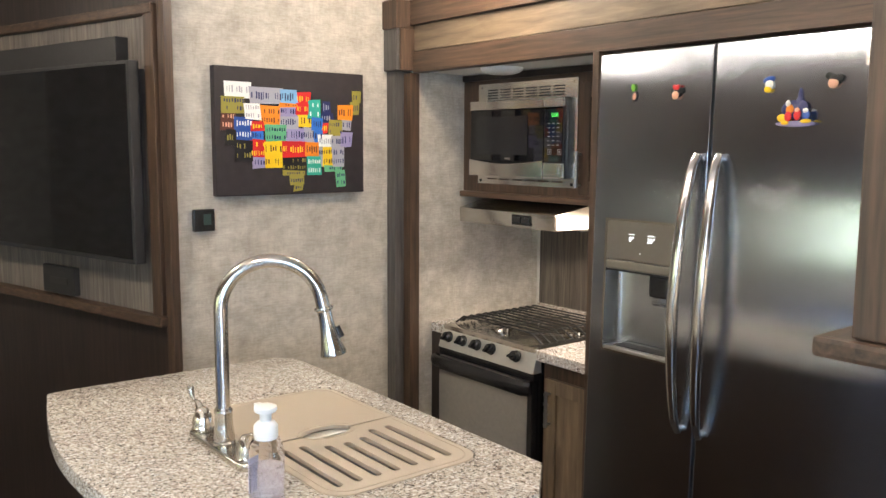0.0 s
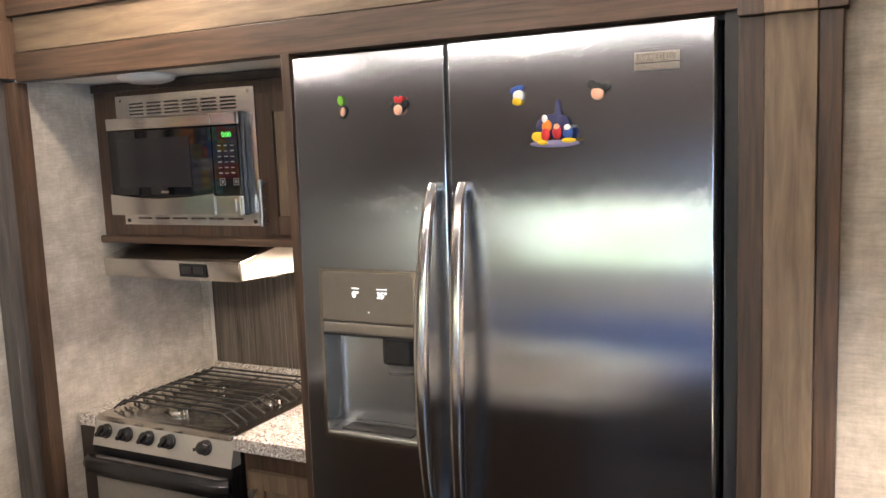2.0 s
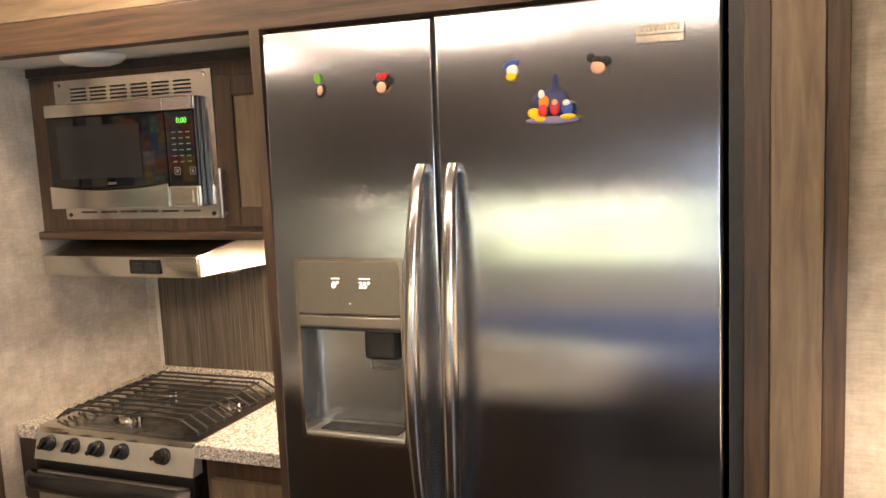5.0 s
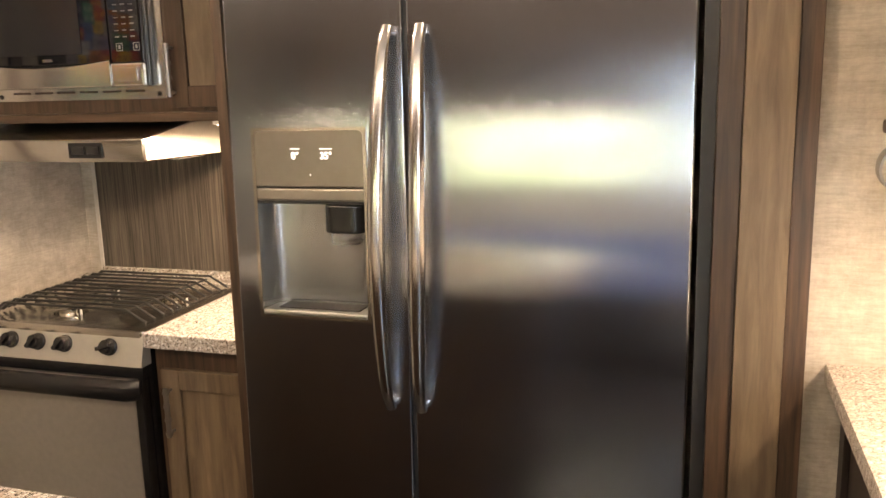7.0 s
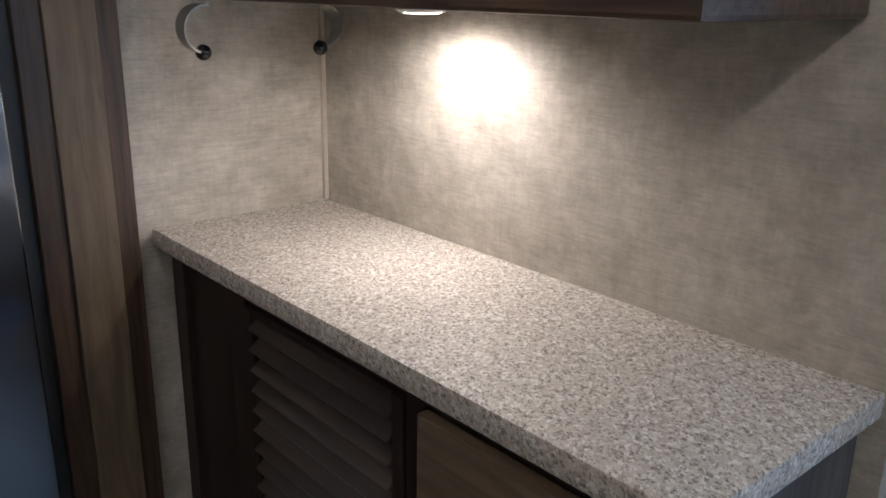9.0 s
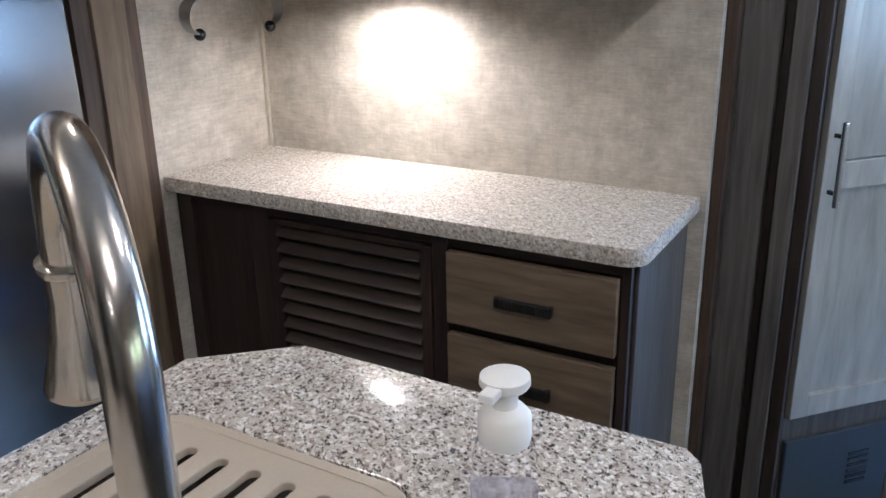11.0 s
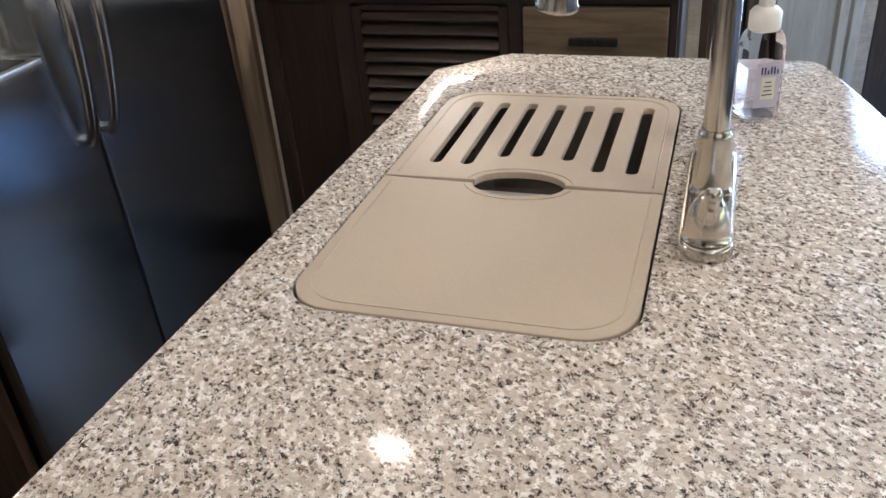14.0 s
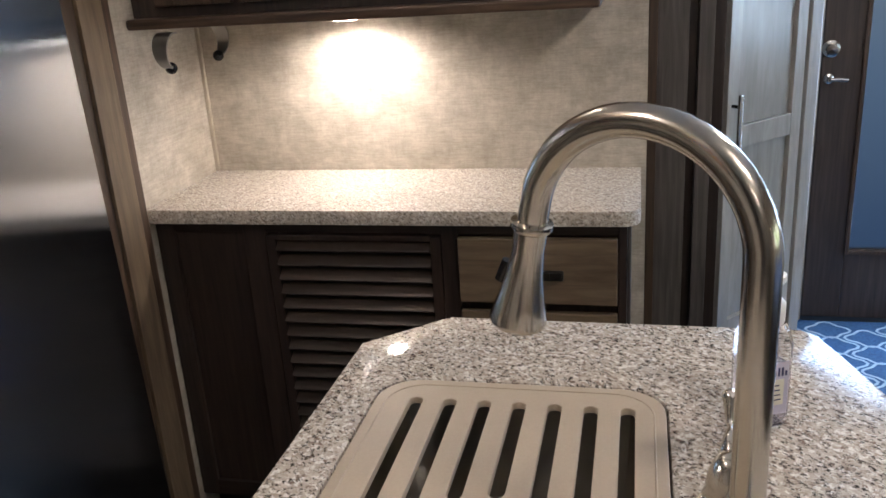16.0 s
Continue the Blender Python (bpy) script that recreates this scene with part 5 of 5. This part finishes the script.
def lid_outline(x0, x1, round_left):
    """A cover's outline, with two rounded far corners and a half-oval bite at the seam."""
    r = 0.055
    pts = []
    def bow(cx, cy, a0):
        return [(cx + r * math.cos(radians(a0 + 90 * k / 8)), cy + r * math.sin(radians(a0 + 90 * k / 8))) for k in range(9)]
    bite = [(0.034 * math.cos(radians(t)), 0.060 * math.sin(radians(t))) for t in range(-84, 85, 12)]
    if round_left:
        pts += bow(x0 + r, LY1 - r, 90) + bow(x0 + r, LY0 + r, 180) + [(x1, LY0)]
        pts += [(x1 - dx, BITE + dy) for dx, dy in bite]
        pts += [(x1, LY1)]
    else:
        pts += bow(x1 - r, LY0 + r, 270) + bow(x1 - r, LY1 - r, 0) + [(x0, LY1)]
        pts += [(x0 + dx, BITE + dy) for dx, dy in reversed(bite)]
        pts += [(x0, LY0)]
    return pts


def shrunk(pts, d, cx, cy, hx, hy):
    return [(cx + (x - cx) * (hx - d) / hx, cy + (y - cy) * (hy - d) / hy) for x, y in pts]


slots = []
for k in range(7):
    y = -0.816 - k * 0.0443
    h = 0.0088
    near = 0.106 + (0, 0, 0.030, 0.037, 0.030, 0, 0)[k]
    slots.append([(0.341 - h + h * math.cos(radians(t)), y + h * math.sin(radians(t))) for t in range(-90, 91, 18)]
                 + [(near + h + h * math.cos(radians(t)), y + h * math.sin(radians(t))) for t in range(90, 271, 18)])
S1 = thing("sink_cover", (0.23, -0.938, 0.9), "tan composite sink cover with seven drain slots", "sink cover", "sink covers")
part("plate", holed(lid_outline(SEAM + 0.0012, LX1, False), slots, IZ - 0.010, IZ - 0.001, 0.0016), LID, S1)
S2 = thing("sink_cover", (-0.09, -0.938, 0.9), "plain tan composite sink cover", "sink cover", "sink covers")
part("plate", holed(lid_outline(LX0, SEAM - 0.0012, True), [], IZ - 0.010, IZ - 0.001, 0.0016), LID, S2)
for ob, x0, x1, left in ((S1, SEAM + 0.0012, LX1, False), (S2, LX0, SEAM - 0.0012, True)):
    o = lid_outline(x0, x1, left)
    cx, hx, cy, hy = (x0 + x1) / 2, (x1 - x0) / 2, (LY0 + LY1) / 2, (LY1 - LY0) / 2
    if left:
        path = [(x1 - 0.013, LY1 - 0.014)] + [p for p in shrunk(o, 0.014, cx, cy, hx, hy) if p[0] < x1 - 0.06] + [(x1 - 0.013, LY0 + 0.014)]
    else:
        path = [(x0 + 0.013, LY0 + 0.014)] + [p for p in shrunk(o, 0.014, cx, cy, hx, hy) if p[0] > x0 + 0.06] + [(x0 + 0.013, LY1 - 0.014)]
    part("bead", tube([(x, y, IZ - 0.0012) for x, y in path], 0.0014, 6), LID, ob, smooth=60)
    part("bite_bead", tube([((x1 if left else x0) + (-1 if left else 1) * 0.043 * math.cos(radians(t)), BITE + 0.070 * math.sin(radians(t)), IZ - 0.0012) for t in range(-80, 81, 8)], 0.0014, 6), LID, ob, smooth=60)

# faucet
FA = thing("kitchen_faucet", (0.036, -1.181, IZ), "brushed nickel gooseneck faucet with two levers", "faucet")
NX, NY = 0.036, -1.181
plate_o = [(NX + 0.112 * c0 + 0.029 * math.cos(radians(t)), NY + 0.029 * math.sin(radians(t))) for c0, r0 in ((1, range(-90, 91, 15)), (-1, range(90, 271, 15))) for t in r0]
part("base_plate", prism(plate_o, IZ, IZ + 0.017, 0.007, 4), CHROME, FA, smooth=40)
part("body", lathe([(0.024, IZ + 0.017), (0.0245, IZ + 0.022), (0.0215, IZ + 0.026), (0.0225, IZ + 0.030), (0.0195, IZ + 0.055), (0.0180, IZ + 0.082), (0.0190, IZ + 0.085), (0.0190, IZ + 0.091), (0.0165, IZ + 0.094), (0.016, IZ + 0.096)], (NX, NY, 0)), CHROME, FA, smooth=40)
aim = Vector((0.102, 0.186, 0)).normalized()
R0 = 0.104
pts = [(NX, NY, IZ + 0.094 + 0.210 * k / 8) for k in range(9)]
zc = IZ + 0.304
for k in range(1, 23):
    a = radians(168.5) * k / 22
    pts.append(tuple(Vector((NX, NY, zc)) + aim * (R0 - R0 * math.cos(a)) + Vector((0, 0, R0 * 0.96 * math.sin(a)))))
end = Vector(pts[-1])
fall = (aim * 0.2 + Vector((0, 0, -1))).normalized()
pts.append(tuple(end + fall * 0.022))
part("spout", tube(pts, 0.0145, 22), CHROME, FA, "tall gooseneck spout", smooth=60)
c0 = end + fall * 0.020
sh = part("spray_head", lathe([(0.0150, 0.0), (0.0195, 0.001), (0.0200, 0.004), (0.0195, 0.007), (0.0155, 0.010), (0.0150, 0.030), (0.0175, 0.056), (0.0225, 0.082), (0.0275, 0.101), (0.0275, 0.105), (0.0255, 0.107), (0.020, 0.107)], c0, fall, 30), CHROME, FA, "flared pull-down spray head", smooth=50)
bt = c0 + fall * 0.045 + aim * 0.019
part("spray_button", tube([bt, bt + fall * 0.022 + aim * 0.006], 0.0045, 10, flat=1.6), BLACK, sh, "black spray button", smooth=60)
for x, side in ((NX - 0.112, -1), (NX + 0.112, 1)):
    kn = part("valve", lathe([(0.0250, IZ + 0.017), (0.0260, IZ + 0.020), (0.0235, IZ + 0.024), (0.0235, IZ + 0.030), (0.0215, IZ + 0.044), (0.0165, IZ + 0.058), (0.0105, IZ + 0.066), (0.0, IZ + 0.069)], (x, NY, 0)), CHROME, FA, "bell-shaped valve body", smooth=45)
    pts, rad = [], []
    for k in range(15):
        u = k / 14
        pts.append((x + side * (0.010 + 0.048 * u), NY - 0.003 * u, IZ + 0.050 + 0.046 * u + 0.008 * math.sin(2 * math.pi * u)))
        rad.append(0.0145 - 0.0085 * math.sin(math.pi * min(1, u * 0.9)) ** 1.4 - 0.0035 * u)
    lev = tube(pts, rad, 16, flat=0.85)
    bmesh.ops.create_uvsphere(lev, u_segments=16, v_segments=10, radius=0.0088, matrix=Matrix.Translation(Vector(pts[-1])))
    part("lever", lev, CHROME, kn, "curved lever with a rounded tip", smooth=60)

# soap bottle
SO = thing("soap_bottle", (0.333, -1.231, IZ), "clear soap bottle with lilac soap and white pump", "soap bottle")
bx, by = 0.333, -1.231
def chamfered(w, d, c):
    return [(bx + w, by - d + c), (bx + w, by + d - c), (bx + w - c, by + d), (bx - w + c, by + d), (bx - w, by + d - c), (bx - w, by - d + c), (bx - w + c, by - d), (bx + w - c, by - d)]
def stack(levels, turn=25):
    bm = bmesh.new()
    rows = [[bm.verts.new((x, y, z)) for x, y in chamfered(w, d, c)] for w, d, c, z in levels]
    for p, q in zip(rows, rows[1:]):
        for k in range(8):
            bm.faces.new((p[k], p[(k + 1) % 8], q[(k + 1) % 8], q[k]))
    bm.faces.new(rows[0][::-1]), bm.faces.new(rows[-1])
    bmesh.ops.recalc_face_normals(bm, faces=list(bm.faces))
    bmesh.ops.rotate(bm, cent=(bx, by, 0), matrix=Matrix.Rotation(radians(turn), 3, "Z"), verts=list(bm.verts))
    return bm
part("bottle", stack([(0.023, 0.023, 0.008, IZ + 0.0005), (0.0262, 0.0262, 0.009, IZ + 0.006), (0.0268, 0.0268, 0.009, IZ + 0.100), (0.024, 0.024, 0.009, IZ + 0.116), (0.020, 0.020, 0.009, IZ + 0.124)]), CLEAR, SO, "clear faceted bottle")
part("soap_fill", stack([(0.021, 0.021, 0.007, IZ + 0.004), (0.0242, 0.0242, 0.008, IZ + 0.009), (0.0245, 0.0245, 0.008, IZ + 0.075)]), SOAP, SO, "lilac liquid soap")
pm = part("pump", lathe([(0.0205, IZ + 0.1245), (0.0215, IZ + 0.128), (0.0215, IZ + 0.148), (0.0165, IZ + 0.154), (0.0105, IZ + 0.156), (0.0105, IZ + 0.172), (0.0185, IZ + 0.173), (0.0205, IZ + 0.176), (0.0200, IZ + 0.182), (0.014, IZ + 0.185), (0.0, IZ + 0.186)], (bx, by, 0)), MILKY, SO, "milky white foam pump", smooth=40)
part("nozzle", box(bx - 0.034, bx - 0.012, by - 0.0065, by + 0.0065, IZ + 0.1735, IZ + 0.181, 0.002), MILKY, pm)
bm = turned(pose(bx, by, 0, 0, 0, 25), box(-0.0278, -0.0272, -0.017, 0.017, IZ + 0.020, IZ + 0.085))
lb = part("label", bm, plain("lavender label", (0.50, 0.49, 0.62), 0.5), SO, "lavender paper label")
bm = turned(pose(bx, by, 0, 0, 0, 25), box(-0.0284, -0.0279, -0.011, 0.009, IZ + 0.032, IZ + 0.064))
part("label_plate", bm, plain("cream label plate", (0.70, 0.69, 0.60), 0.5), lb)
bm = bmesh.new()
for k in range(4):
    box(-0.0287, -0.0285, -0.008 + 0.001 * k, 0.007 - 0.001 * k, IZ + 0.038 + k * 0.006, IZ + 0.0395 + k * 0.006, bm=bm)
for k in range(6):
    box(-0.0284, -0.0279, -0.014 + 0.0045 * k, -0.0118 + 0.0045 * k, IZ + 0.068, IZ + 0.074 + 0.006 * math.sin(k * 2.1) ** 2, bm=bm)
part("print_bars", turned(pose(bx, by, 0, 0, 0, 25), bm), TONES["navy"], lb)
